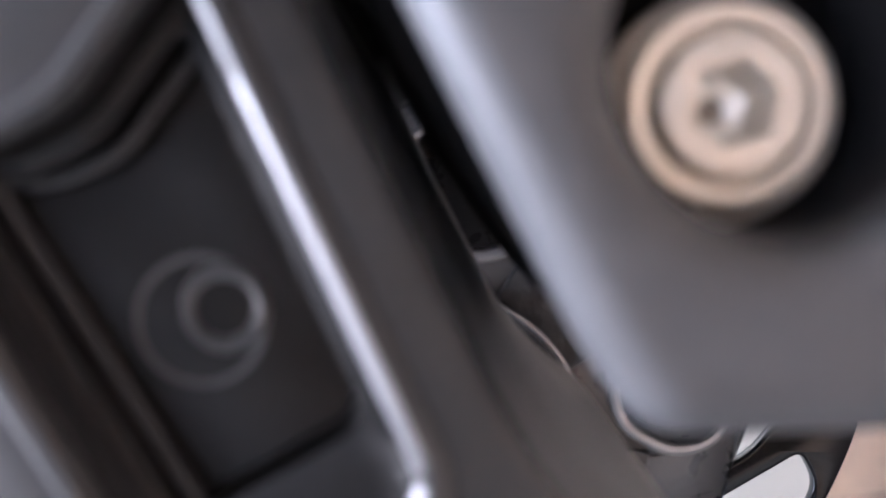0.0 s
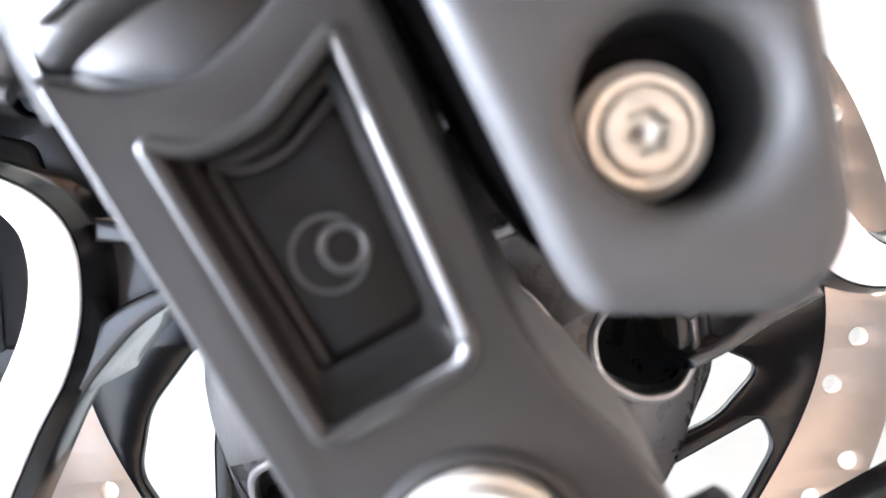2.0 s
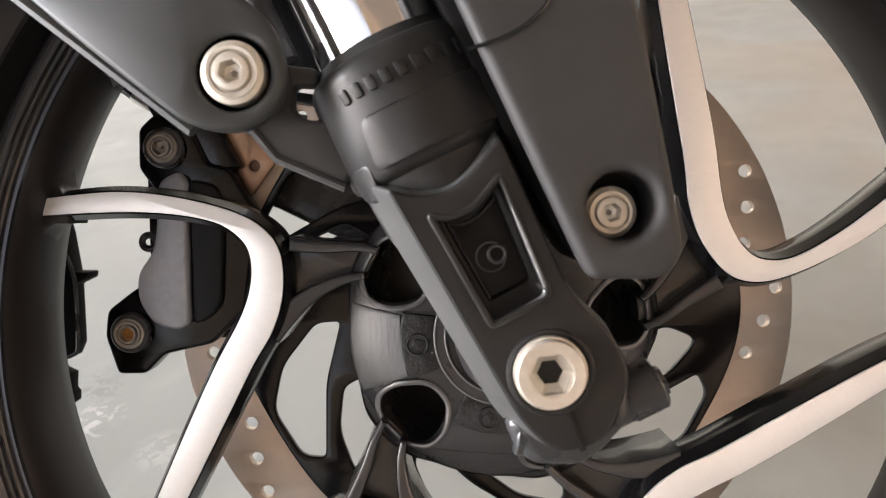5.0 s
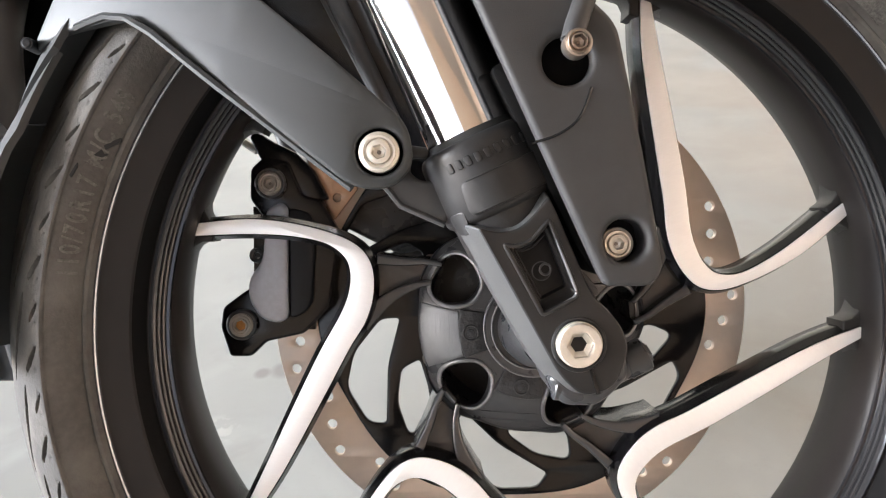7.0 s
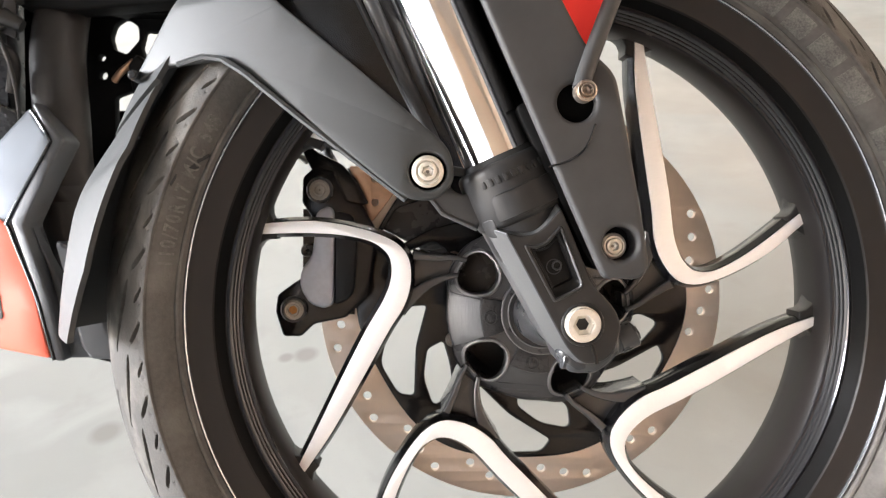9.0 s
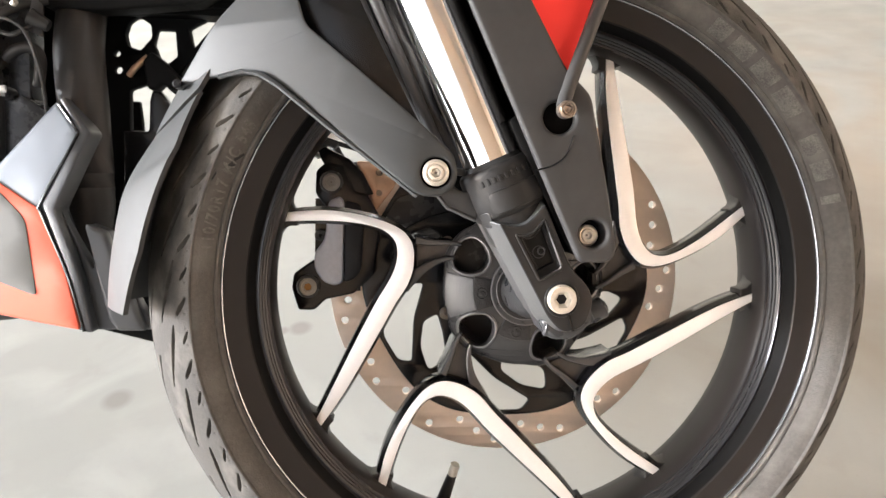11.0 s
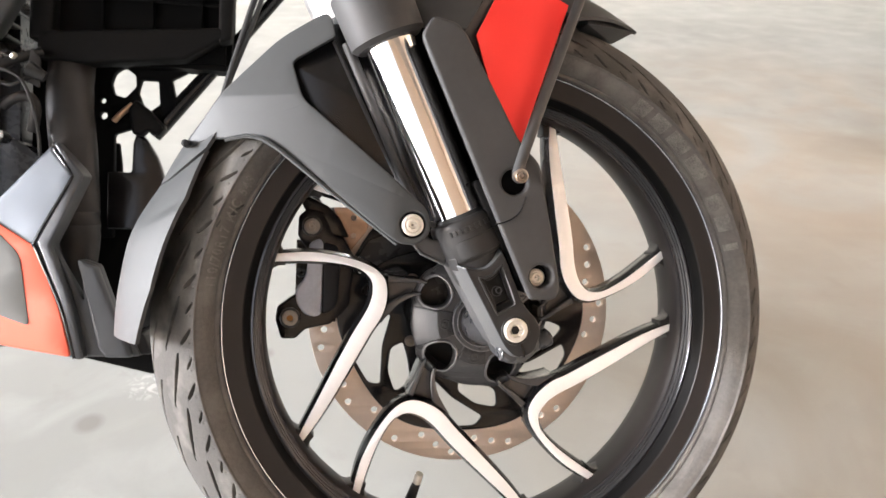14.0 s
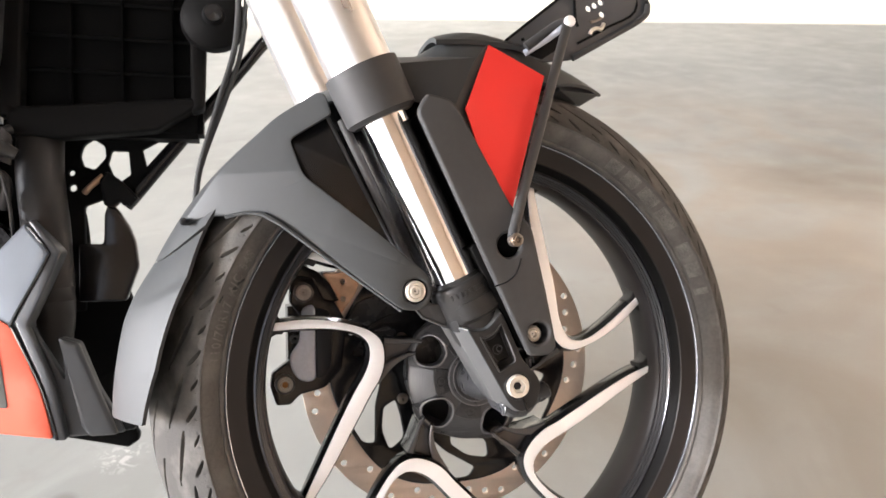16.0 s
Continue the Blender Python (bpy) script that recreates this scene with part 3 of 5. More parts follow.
# -- hub with five pockets
HX, HZ = 0.0022, 0.2972
HP = lambda r, deg: (HX + r * math.cos(radians(deg)), HZ + r * math.sin(radians(deg)))
def tri(deg, grow=0.0):
    shape = ((0.0345, -9), (0.0345, 9), (0.0450, 16.5), (0.0545, 15), (0.0595, 7), (0.0595, -7), (0.0545, -15), (0.0450, -16.5))
    mid = Vector(HP(0.047, deg))
    return rounded([mid + (Vector(HP(r, deg + d)) - mid) * (1 + grow / 0.0125) for r, d in shape], 0.005, 4)
HOLES = (150, 222.5, 295, 8.5, 79)
rim_of_hub = []
for i in range(144):
    a = 2.5 * i
    near = min(abs((a - h + 180) % 360 - 180) for h in HOLES)
    rim_of_hub.append(HP(0.0608 + 0.0036 * math.exp(-(near / 17) ** 4), a))
def slope(c):
    r = math.hypot(c.x - HX, c.z - HZ)
    return Vector((c.x, c.y + (max(0.0, r - 0.041) * 0.40 + 9 * max(0.0, r - 0.041) ** 2 if c.y < -0.03 else 0.0), c.z))
hub = part("hub", join(warp(dense(plate([rim_of_hub] + [tri(a) for a in HOLES], -0.0372, -0.0235, 0.0014, 2)), slope),
                       lathe([(0.0600, -0.027), (0.0605, -0.018), (0.0570, 0.0), (0.0520, 0.02), (0.050, 0.045)], HX, HZ, 72),
                       plate([circle(HX, HZ, 0.0560, 60)], 0.0120, 0.0140, 0.0005)), CAST, wheel, "black cast wheel hub with five pockets")
for a in HOLES:
    # pale lips paint the highlight round each hub pocket
    part("pocket_lip", warp(ring(tri(a, 0.0009), -0.0372, 0.0012), slope), EDGEGLINT, hub)
def band(a0, a1, r0, r1, y):
    outer = [HP(r1, a0 + (a1 - a0) * i / 14) for i in range(15)]
    inner = [HP(r0 - 0.0012 * math.sin(math.pi * i / 14), a1 - (a1 - a0) * i / 14) for i in range(15)]
    return warp(dense(plate([outer + inner], y, y + 0.002, 0.0003), longest=0.006), slope)
# rough band lighter than the hub: the sheen at its left painted in
LITBAND = material("rough_lit_band", (0.12, 0.1225, 0.128), 0.42, 0.5, 160, 0.2, 0.3, 900, streak=(1, 1, 0.12))
for a, b in zip(HOLES, HOLES[1:] + HOLES[:1]):
    if a == 150:
        part("cast_band", band(a + 19, a + ((b - a) % 360) - 19, 0.0400, 0.0600, -0.0378), LITBAND, hub, "rough cast band with its sheen put into the colour")
    part("plateau", plate([[HP(0.0395, a + 17 + (((b - a) % 360) - 34) * i / 12) for i in range(13)] + [HP(0.0262, a + ((b - a) % 360) - 14 - (((b - a) % 360) - 28) * i / 12) for i in range(13)]], -0.0392, -0.0355, 0.0008), ROUGHCAST, hub)
part("bearing_boss", lathe([(0.0265, -0.035), (0.0265, -0.0420), (0.0255, -0.0430), (0.0225, -0.0430), (0.0215, -0.0415), (0.0190, -0.0415), (0.0180, -0.060), (0.012, -0.085)], HX, HZ, 48), CAST, hub)
# two pale rings paint the glints on the boss
for r, y in ((0.0262, -0.0427), (0.0222, -0.0427)):
    part("boss_edge", ring(circle(HX, HZ, r, 64), y, 0.0006), EDGEGLINT, hub, "bearing boss edge with its highlight painted pale")
for a in (186, 260, 332):
    part("cast_mark", join(ring(circle(*HP(0.0330, a), 0.0040, 20), -0.0393, 0.0005), plate([circle(*HP(0.0330, a), 0.0022, 8)], -0.0398, -0.0385, 0.0003)), ROUGHCAST, hub)

# -- valve
v0, v1 = POL(0.191, -106.8), POL(0.160, -107.6)
valve = part("valve", hose([(v0[0], 0.0, v0[1]), (0.5 * (v0[0] + v1[0]), -0.006, 0.5 * (v0[1] + v1[1])), (v1[0], -0.013, v1[1])], lambda s: 0.0058 - 0.002 * s), HOSE, wheel, "black rubber tyre valve")
part("valve_cap", rod((v1[0], -0.0125, v1[1]), (v1[0] + 0.002, -0.0155, v1[1] + 0.009), 0.0040, 0.0036), ZINC, valve, "metal valve stem")

# -- brake disc
DC = (CX, CZ)
DY = 0.041
DP = lambda r, deg: (DC[0] + r * math.cos(radians(deg)), DC[1] + r * math.sin(radians(deg)))
def edge(r, amp, n, count=240):
    return [DP(r + amp * math.cos(radians(n * 360 * i / count)), 360 * i / count) for i in range(count)]
holes = []
for k in range(15):
    for r, d in ((0.1300, 0.0), (0.1365, 7.2), (0.1425, 14.0)):
        holes.append(circle(*DP(r, 24 * k + d - 10.6), 0.0032, 14))
disc = part("brake_disc", plate([edge(0.1505, 0.0, 9), edge(0.1190, 0.0, 9)] + holes, DY - 0.0022, DY + 0.0022, 0.0003), ROTOR, bike, "drilled steel brake disc with coppery sheen")
def window(pts, turn):
    return rounded([DP(r / 1000, d + turn) for r, d in pts], [0.003, 0.004, 0.006, 0.006, 0.006, 0.003, 0.006][:len(pts)], 4)
WIN_A = [(72, -176), (84, -176), (104, -165), (116, -155), (116, -142), (108, -138), (87, -156)]
WIN_B = [(67, -152), (80, -152), (94, -141), (104, -129), (86, -126), (72, -139)]
wins = []
for k in range(6):
    wins += [window(WIN_A, 60 * k), window(WIN_B, 60 * k)]
part("disc_carrier", plate([edge(0.1215, 0.0022, 6), edge(0.040, 0, 1, 60)] + wins, DY - 0.0065, DY - 0.0023, 0.0012, 2), GLOSS, disc, "black disc carrier with curved arms")
for k in range(6):
    x, z = DP(0.060, 60 * k + 30)
    hexbolt(x, z, DY - 0.0105, 0.0055, disc, ZINCDARK, 0.004, name="disc_bolt", label="dark steel disc bolt")

# -- brake caliper on the far leg
cal = part("brake_caliper", plate([rounded([(-0.152, 0.391), (-0.137, 0.389), (-0.128, 0.368), (-0.118, 0.366), (-0.106, 0.345), (-0.112, 0.300), (-0.128, 0.284), (-0.151, 0.279), (-0.160, 0.270), (-0.173, 0.270),
                                            (-0.1785, 0.288), (-0.177, 0.300), (-0.165, 0.309), (-0.150, 0.318), (-0.146, 0.346), (-0.160, 0.366), (-0.1595, 0.384)], 0.0025)], 0.0215, 0.034, 0.002, 2), GLOSS, bike, "grey and black brake caliper over the disc")
part("piston_housing", plate([rounded([(-0.149, 0.360), (-0.140, 0.364), (-0.1365, 0.360), (-0.1365, 0.294), (-0.143, 0.291), (-0.153, 0.294), (-0.160, 0.305), (-0.160, 0.318), (-0.152, 0.328), (-0.1505, 0.340)], 0.005)], 0.0155, 0.0225, 0.002, 2), CALIPER, cal, "grey anodised caliper face")
part("caliper_shoulder", plate([rounded([(-0.1365, 0.361), (-0.1235, 0.358), (-0.1200, 0.345), (-0.1220, 0.303), (-0.128, 0.296), (-0.1365, 0.293)], 0.004)], 0.0185, 0.0225, 0.0025, 2), DARKPLASTIC, cal)
part("caliper_bridge", quadbox((-0.138, 0.052, 0.327), (0.046, 0.050, 0.085), None, 0.008), GLOSS, cal)
part("bleed_eyelet", ring(circle(-0.1555, 0.3320, 0.0032, 16), 0.020, 0.0017), CAST, cal)
for x, z in ((-0.147, 0.375), (-0.165, 0.290)):
    b = hexbolt(x, z, 0.0150, 0.0072, cal, CALBOLT, 0.008, 0.62, "caliper_bolt", "worn socket bolt of the caliper")
    if z < 0.3:
        part("bolt_socket_rust", plate([circle(x, z, 0.0034, 6)], 0.0165, 0.0185, 0.0002), RUST, b)
    part("bolt_boss", lathe([(0.0094, 0.026), (0.0094, 0.0188), (0.0086, 0.0178), (0.007, 0.0178)], x, z, 32), CAST, cal)
part("caliper_neck", plate([rounded([(-0.1555, 0.3929), (-0.1606, 0.4035), (-0.1579, 0.4064), (-0.1530, 0.4050), (-0.1498, 0.4023), (-0.1323, 0.3940), (-0.1218, 0.3835), (-0.1127, 0.3659), (-0.1267, 0.3632), (-0.1500, 0.3830)], 0.0016, 3)], 0.0240, 0.0460, 0.002, 2), GLOSS, cal, "black caliper neck with a hose fitting")
part("hose_ferrule", rod((-0.1575, 0.034, 0.3958), (-0.1665, 0.036, 0.4012), 0.0026, 0.0026, 14), ZINC, cal, "bright crimped hose ferrule")
part("brake_line", hose([(-0.1660, 0.036, 0.4008), (-0.1720, 0.038, 0.4050), (-0.1790, 0.042, 0.4085), (-0.1850, 0.050, 0.4180), (-0.1850, 0.060, 0.4400)], 0.0024, 10, 5), HOSE, cal, "thin black brake line")
part("bracket_plate", plate([rounded([(-0.128, 0.393), (-0.090, 0.393), (-0.096, 0.372), (-0.111, 0.352)], 0.003), circle(-0.1085, 0.384, 0.0028, 12), circle(-0.1085, 0.367, 0.0026, 12)], 0.0300, 0.0345, 0.0006), TAN, cal, "bare coppery steel mounting bracket")

# -- fork: the near leg
FA, FB = Vector((-0.0365, -0.107, 0.392)), Vector((-0.0955, -0.107, 0.5215))
AX = (FB - FA).normalized()
SIDE = Vector((AX.z, 0, -AX.x))
def along(s, off=0.0, y=None):
    p = FA + AX * s + SIDE * off
    if y is not None:
        p.y = y
    return p
leg = part("fork_leg", rod(along(-0.036), along(0.42), 0.0196, seg=64), CHROME, bike, "chromed front fork tube with black lower casting")
cap = part("lower_casting", rod(along(-0.054), along(-0.0035), 0.0212, 0.0208, 64, ((0.10, 0.0226), (0.30, 0.0232), (0.345, 0.0236), (0.37, 0.0252), (0.40, 0.0258), (0.60, 0.0258), (0.90, 0.0256), (0.945, 0.0252), (0.975, 0.0242), (0.99, 0.0228))), SATIN, leg, "black cast fork lower with recessed pocket")
part("dust_seal", rod(along(-0.005), along(-0.0010), 0.0228, 0.0204, 40), HOSE, leg)
BLADE = rounded([(-0.0440, 0.3535), (-0.0285, 0.3530), (-0.0200, 0.3545), (-0.0130, 0.3610), (-0.0075, 0.3690), (-0.0015, 0.3560), (0.0130, 0.3235), (0.0240, 0.3140), (0.0275, 0.3030), (0.0215, 0.2845), (0.0060, 0.2795), (-0.0060, 0.2880)],
                [0.003, 0.006, 0.006, 0.006, 0.002, 0.004, 0.008, 0.008, 0.012, 0.014, 0.014, 0.012], 6)
FACE = rounded([(-0.0350, 0.3508), (-0.0275, 0.3488), (-0.0195, 0.3500), (-0.0140, 0.3545), (-0.0068, 0.3635), (-0.0032, 0.3560), (0.0110, 0.3235), (0.0220, 0.3130), (0.0262, 0.3030), (0.0205, 0.2865), (0.0072, 0.2830), (-0.0020, 0.2915)],
               [0.002, 0.006, 0.006, 0.006, 0.002, 0.004, 0.008, 0.008, 0.012, 0.014, 0.014, 0.010], 6)
POCK = [(-0.0240, 0.3440), (-0.0190, 0.3432), (-0.0135, 0.3455), (-0.0068, 0.3535), (0.0052, 0.3240), (-0.0090, 0.3168)]
pock = rounded(POCK, [0.0012, 0.002, 0.002, 0.0012, 0.0030, 0.0014], 6)
def shrunk(loop, k):
    c = sum((Vector(p) for p in loop), Vector((0, 0))) / len(loop)
    return [c + (Vector(p) - c) * k for p in loop]
lip, ledge, sunk = shrunk(pock, 1.0), shrunk(pock, 0.88), shrunk(pock, 0.72)
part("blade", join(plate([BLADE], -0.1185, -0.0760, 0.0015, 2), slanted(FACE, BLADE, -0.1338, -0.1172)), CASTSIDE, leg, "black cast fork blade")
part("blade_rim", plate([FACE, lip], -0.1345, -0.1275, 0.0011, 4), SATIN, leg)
k6 = len(pock) // 6
turn = [Vector(p) for p in pock[3 * k6 + k6 // 2:5 * k6]]
heel = turn[-1].lerp(Vector(pock[5 * k6]), 0.35)
straight = [turn[k6 - k6 // 2 - 1].lerp(turn[k6 - k6 // 2], q / 8) for q in range(1, 8)]
run = turn[:k6 - k6 // 2] + straight + turn[k6 - k6 // 2:] + [heel]
# painted highlight, only along the pocket's right side
part("edge_glint", hose([(p.x + 0.0002, -0.1343, p.y) for p in run], lambda s: 0.0002 + 0.0007 * math.sin(math.pi * min(1, 0.04 + 0.92 * s)) ** 0.5, 14, 1, False), EDGEGLINT, leg, "casting edge with its highlight painted pale")
# pocket walls and floor carry their shade as near-black colour
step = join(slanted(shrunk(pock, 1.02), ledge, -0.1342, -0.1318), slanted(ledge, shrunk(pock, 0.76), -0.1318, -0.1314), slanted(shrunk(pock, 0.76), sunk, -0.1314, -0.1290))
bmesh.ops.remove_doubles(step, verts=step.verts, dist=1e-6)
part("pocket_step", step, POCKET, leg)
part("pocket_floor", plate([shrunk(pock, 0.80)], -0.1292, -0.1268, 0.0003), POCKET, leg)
part("pocket_inner_edge", hose([(p.x + 0.0008, -0.1300, p.y - 0.0003) for p in shrunk(pock, 0.74)] + [(shrunk(pock, 0.74)[0].x + 0.0008, -0.1300, shrunk(pock, 0.74)[0].y - 0.0003)], 0.0005, 8, 1, False), SATIN, leg, "inner edge of the cast pocket, lighter than its floor")
part("pocket_rim", ring(shrunk(pock, 1.03), -0.1342, 0.0010, 10), SATIN, leg)
part("cast_emblem", join(ring(circle(-0.0072, 0.3340, 0.0022, 24), -0.1292, 0.0005), ring(circle(-0.0087, 0.3333, 0.0038, 28), -0.1288, 0.0005)), CAST, leg)
# raised panel and bars of lettering on the collar
def wrap(bm, r):
    """Bends flat relief round the casting: x runs round it, z along it, y is height."""
    def f(c):
        t = c.x / r
        return along(c.z) + SIDE * math.sin(t) * (r + c.y) + Vector((0, -1, 0)) * math.cos(t) * (r + c.y)
    return warp(bm, f)
def relief(loops, h):
    bm = plate(loops, -h, 0.0006, 0.0003)
    for v in bm.verts:
        v.co.y = -v.co.y
    bmesh.ops.subdivide_edges(bm, edges=[e for e in bm.edges if abs(e.verts[0].co.x - e.verts[1].co.x) > 0.004], cuts=6, use_grid_fill=True)
    return wrap(bm, 0.0258)
for k in range(9):
    x = -0.0182 + 0.0043 * k
    part("raised_bar", relief([rounded([(x + 0.0004, -0.0146), (x + 0.0030, -0.0146), (x + 0.0027, -0.0105), (x, -0.0105)], 0.0009)], 0.0005), SATIN, cap)
part("raised_panel", relief([rounded([(-0.0165, -0.0335), (0.0290, -0.0335), (0.0290, -0.0195), (-0.0150, -0.0195)], 0.0034)], 0.0013), SATIN, cap)
part("collar_rib", relief([rounded([(-0.0285, -0.0385), (-0.0205, -0.0405), (-0.0190, -0.0300), (-0.0300, -0.0300)], 0.0030)], 0.0002), SATIN, cap, "rib that runs the collar into the blade")
# axle head, clamp and its pinch bolt
axle = part("axle", lathe([(0.0092, -0.122), (0.0092, -0.1372), (0.0088, -0.1372), (0.0087, -0.1385), (0.0083, -0.1392), (0.0056, -0.1392), (0.0052, -0.1384)], 0.0053, 0.3046, 48), ZINC, leg, "large zinc axle bolt with hexagon socket")
hexed = lambda r: circle(0.0053, 0.3046, r, 6, 0.1)
part("socket", join(plate([circle(0.0053, 0.3046, 0.0062, 36), hexed(0.0056)], -0.1390, -0.1382, 0.0001), slanted(hexed(0.0056), hexed(0.0054), -0.1388, -0.1370), slanted(hexed(0.0054), hexed(0.0033), -0.1370, -0.1352)), ZINC, axle)
# bore lined in black in place of its own shade
part("axle_bore", join(slanted(hexed(0.0034), hexed(0.0031), -0.1353, -0.1200), plate([hexed(0.0031)], -0.1200, -0.1190, 0.0002)), FINSHADE, axle)
part("axle_seat", ring(circle(0.0056, 0.3043, 0.0104, 40), -0.1346, 0.0008), SATIN, leg)
part("clamp", join(plate([rounded([(-0.0055, 0.2890), (-0.0015, 0.2800), (0.0025, 0.2770), (0.0150, 0.2765), (0.0215, 0.2810), (0.0290, 0.2890), (0.0290, 0.2960), (0.0260, 0.3040), (0.018, 0.3060)], 0.003)], -0.1265, -0.0850, 0.0045, 3), rod((-0.0020, -0.1200, 0.2850), (0.0180, -0.1200, 0.2830), 0.0056, 0.0056, 28, ((0.03, 0.0064), (0.97, 0.0064)))), CAST, leg, "black axle clamp with a slot")
part("clamp_slot", plate([[(0.0090, 0.2962), (0.0106, 0.2958), (0.0144, 0.2845), (0.0130, 0.2840)]], -0.1351, -0.1280, 0.0002), GLOSS, leg)
part("pinch_bolt_boss", rod((0.0040, -0.1185, 0.2815), (0.0375, -0.1185, 0.2978), 0.0062, 0.0066, 28, ((0.04, 0.0068), (0.72, 0.0068), (0.74, 0.0074), (0.98, 0.0074))), CAST, leg)
part("pinch_bolt", rod((0.0370, -0.1185, 0.2975), (0.0388, -0.1185, 0.2984), 0.0046, 0.0042, 6), CAST, leg)
# rear lug that carries the fender arm
part("fender_lug", join(plate([rounded([(-0.0760, 0.3700), (-0.0720, 0.3672), (-0.0655, 0.3595), (-0.0470, 0.3515), (-0.0440, 0.3600), (-0.0510, 0.3700), (-0.0575, 0.3702), (-0.0618, 0.3735), (-0.0612, 0.3800), (-0.0540, 0.3795), (-0.0540, 0.3840), (-0.0620, 0.3850), (-0.0740, 0.3880)], 0.002)], -0.1160, -0.1060, 0.0015, 2),
                         hose([(-0.0745, -0.1155, 0.3690), (-0.0716, -0.1155, 0.3672), (-0.0656, -0.1155, 0.3598), (-0.0472, -0.1155, 0.3518)], 0.0014, 8, 3, False)), PLASTIC, leg, "black cast lug with a flanged edge")
# upper sleeve and its black seal collar
part("fork_sleeve", rod(along(0.175), along(0.42), 0.0268, seg=48), SILVER, leg, "satin silver fork sleeve")
part("seal_collar", rod(along(0.137), along(0.179), 0.0250, 0.0300, 48, ((0.08, 0.0292), (0.9, 0.0302))), PLASTIC, leg, "black collar under the fork sleeve")
part("fork_bar", hose([along(0.150, -0.029, -0.098), along(0.010, -0.028, -0.098)], 0.0038, smooth=False), PLASTIC, leg)

# -- the far leg, mirrored behind the wheel
far = part("fork_leg", rod(along(-0.03, 0, 0.102), along(0.42, 0, 0.102), 0.0196, seg=48), CHROME, bike, "far chromed front fork tube")
part("lower_casting", join(rod(along(-0.05, 0, 0.102), along(0.004, 0, 0.102), 0.0200, 0.0222, 32), plate([BLADE], 0.075, 0.128, 0.003, 2)), CAST, far)
part("caliper_lug", plate([rounded([(-0.155, 0.392), (-0.090, 0.395), (-0.048, 0.385), (-0.030, 0.340), (-0.070, 0.330), (-0.110, 0.350), (-0.135, 0.345)], 0.008)], 0.052, 0.080, 0.004, 2), CAST, far)
part("caliper_lug", plate([rounded([(-0.165, 0.300), (-0.120, 0.312), (-0.045, 0.345), (-0.020, 0.320), (-0.060, 0.300), (-0.130, 0.280)], 0.008)], 0.055, 0.078, 0.004, 2), CAST, far)
part("fork_sleeve", rod(along(0.19, 0, 0.102), along(0.42, 0, 0.102), 0.0268, seg=40), SILVER, far)
part("brake_hose", hose([(-0.140, 0.060, 0.392), (-0.150, 0.066, 0.425), (-0.120, 0.080, 0.50), (-0.135, 0.085, 0.60), (-0.20, 0.09, 0.72)], 0.0042), HOSE, far, "black rubber brake hose")

# -- front fender
FC = (CX, CZ)
def fender_shell(a0, a1, y0, y1, crest, side, seg=64, thick=0.0025, skew=(0.0, 0.0), beak=0.0, tail=(0.0, 0.0)):
    """A shell over the tyre; crest(a), side(a): radii along the way; beak: degrees by which its tip runs ahead."""
    bm = bmesh.new()
    rows = []
    n = 22
    for i in range(seg + 1):
        a = a0 + (a1 - a0) * i / seg
        c, s = crest(a), side(a)
        near = y0(a) if callable(y0) else y0
        row = []
        for lay in (0, 1):
            for j in range(n + 1):
                k = j / n
                y = near + (y1 - near) * k
                m = abs(2 * k - 1)
                nose = max(0.0, 1 - 5 * i / seg) if beak else 0.0
                r = s + (c - s) * (1 - m ** (3.2 - 1.9 * nose - tail[0] - (tail[1] - tail[0]) * (i / seg) ** 3)) - thick * lay
                q = a + (skew[0] + (skew[1] - skew[0]) * i / seg) * (1 - m * m) - beak * (1 - i / seg) ** 4 * (1 - m)
                row.append(bm.verts.new((FC[0] + r * math.cos(radians(q)), y * (1 - 0.03 * lay), FC[1] + r * math.sin(radians(q)))))
        rows.append(row)
    for A, B in zip(rows, rows[1:]):
        for j in range(n):
            bm.faces.new((A[j], A[j + 1], B[j + 1], B[j]))
            q = n + 1 + j
            bm.faces.new((A[q + 1], A[q], B[q], B[q + 1]))
        bm.faces.new((A[0], B[0], B[n + 1], A[n + 1]))
        bm.faces.new((A[n], A[2 * n + 1], B[2 * n + 1], B[n]))
    for R in (rows[0], rows[-1]):
        for j in range(n):
            bm.faces.new((R[j], R[j + 1], R[n + 2 + j], R[n + 1 + j]))
    return bm
lerp = lambda x, a, b, u, v: u + (v - u) * min(max((x - a) / (b - a), 0), 1)
CREST = ((62, 0.3010), (70, 0.3020), (80, 0.3060), (88, 0.3110), (95, 0.3080), (99, 0.2960), (104, 0.2910), (119, 0.2880), (131, 0.2895), (145, 0.2935), (158, 0.2985), (170, 0.3000), (183, 0.3030))
def crest(a):
    for (u, p), (v, q) in zip(CREST, CREST[1:]):
        if a <= v:
            return lerp(a, u, v, p, q)
    return CREST[-1][1]
fender = part("front_fender", fender_shell(75.5, 149, -0.070, 0.030, crest, lambda a: lerp(a, 76, 90, 0.2715, 0.277) if a < 100 else lerp(a, 100, 152, 0.276, 0.269), skew=(0, 9), beak=13.5, tail=(0.0, 1.9)), FENDER, bike, "dark grey plastic front fender")
part("rear_flap", fender_shell(149.25, 182.8, lambda a: lerp(a, 150, 160, -0.0660, -0.0800), 0.0303, lambda a: crest(a) + lerp(a, 150, 163, 0.0002, 0.0050), lambda a: lerp(a, 150, 158, 0.2690, 0.2640) + lerp(a, 158, 174, 0.0, 0.0060) + lerp(a, 174, 183, 0.0, 0.0090), skew=(9, 0), tail=(1.9, 1.9)), FENDER, fender, "dark grey rear flap of the fender")
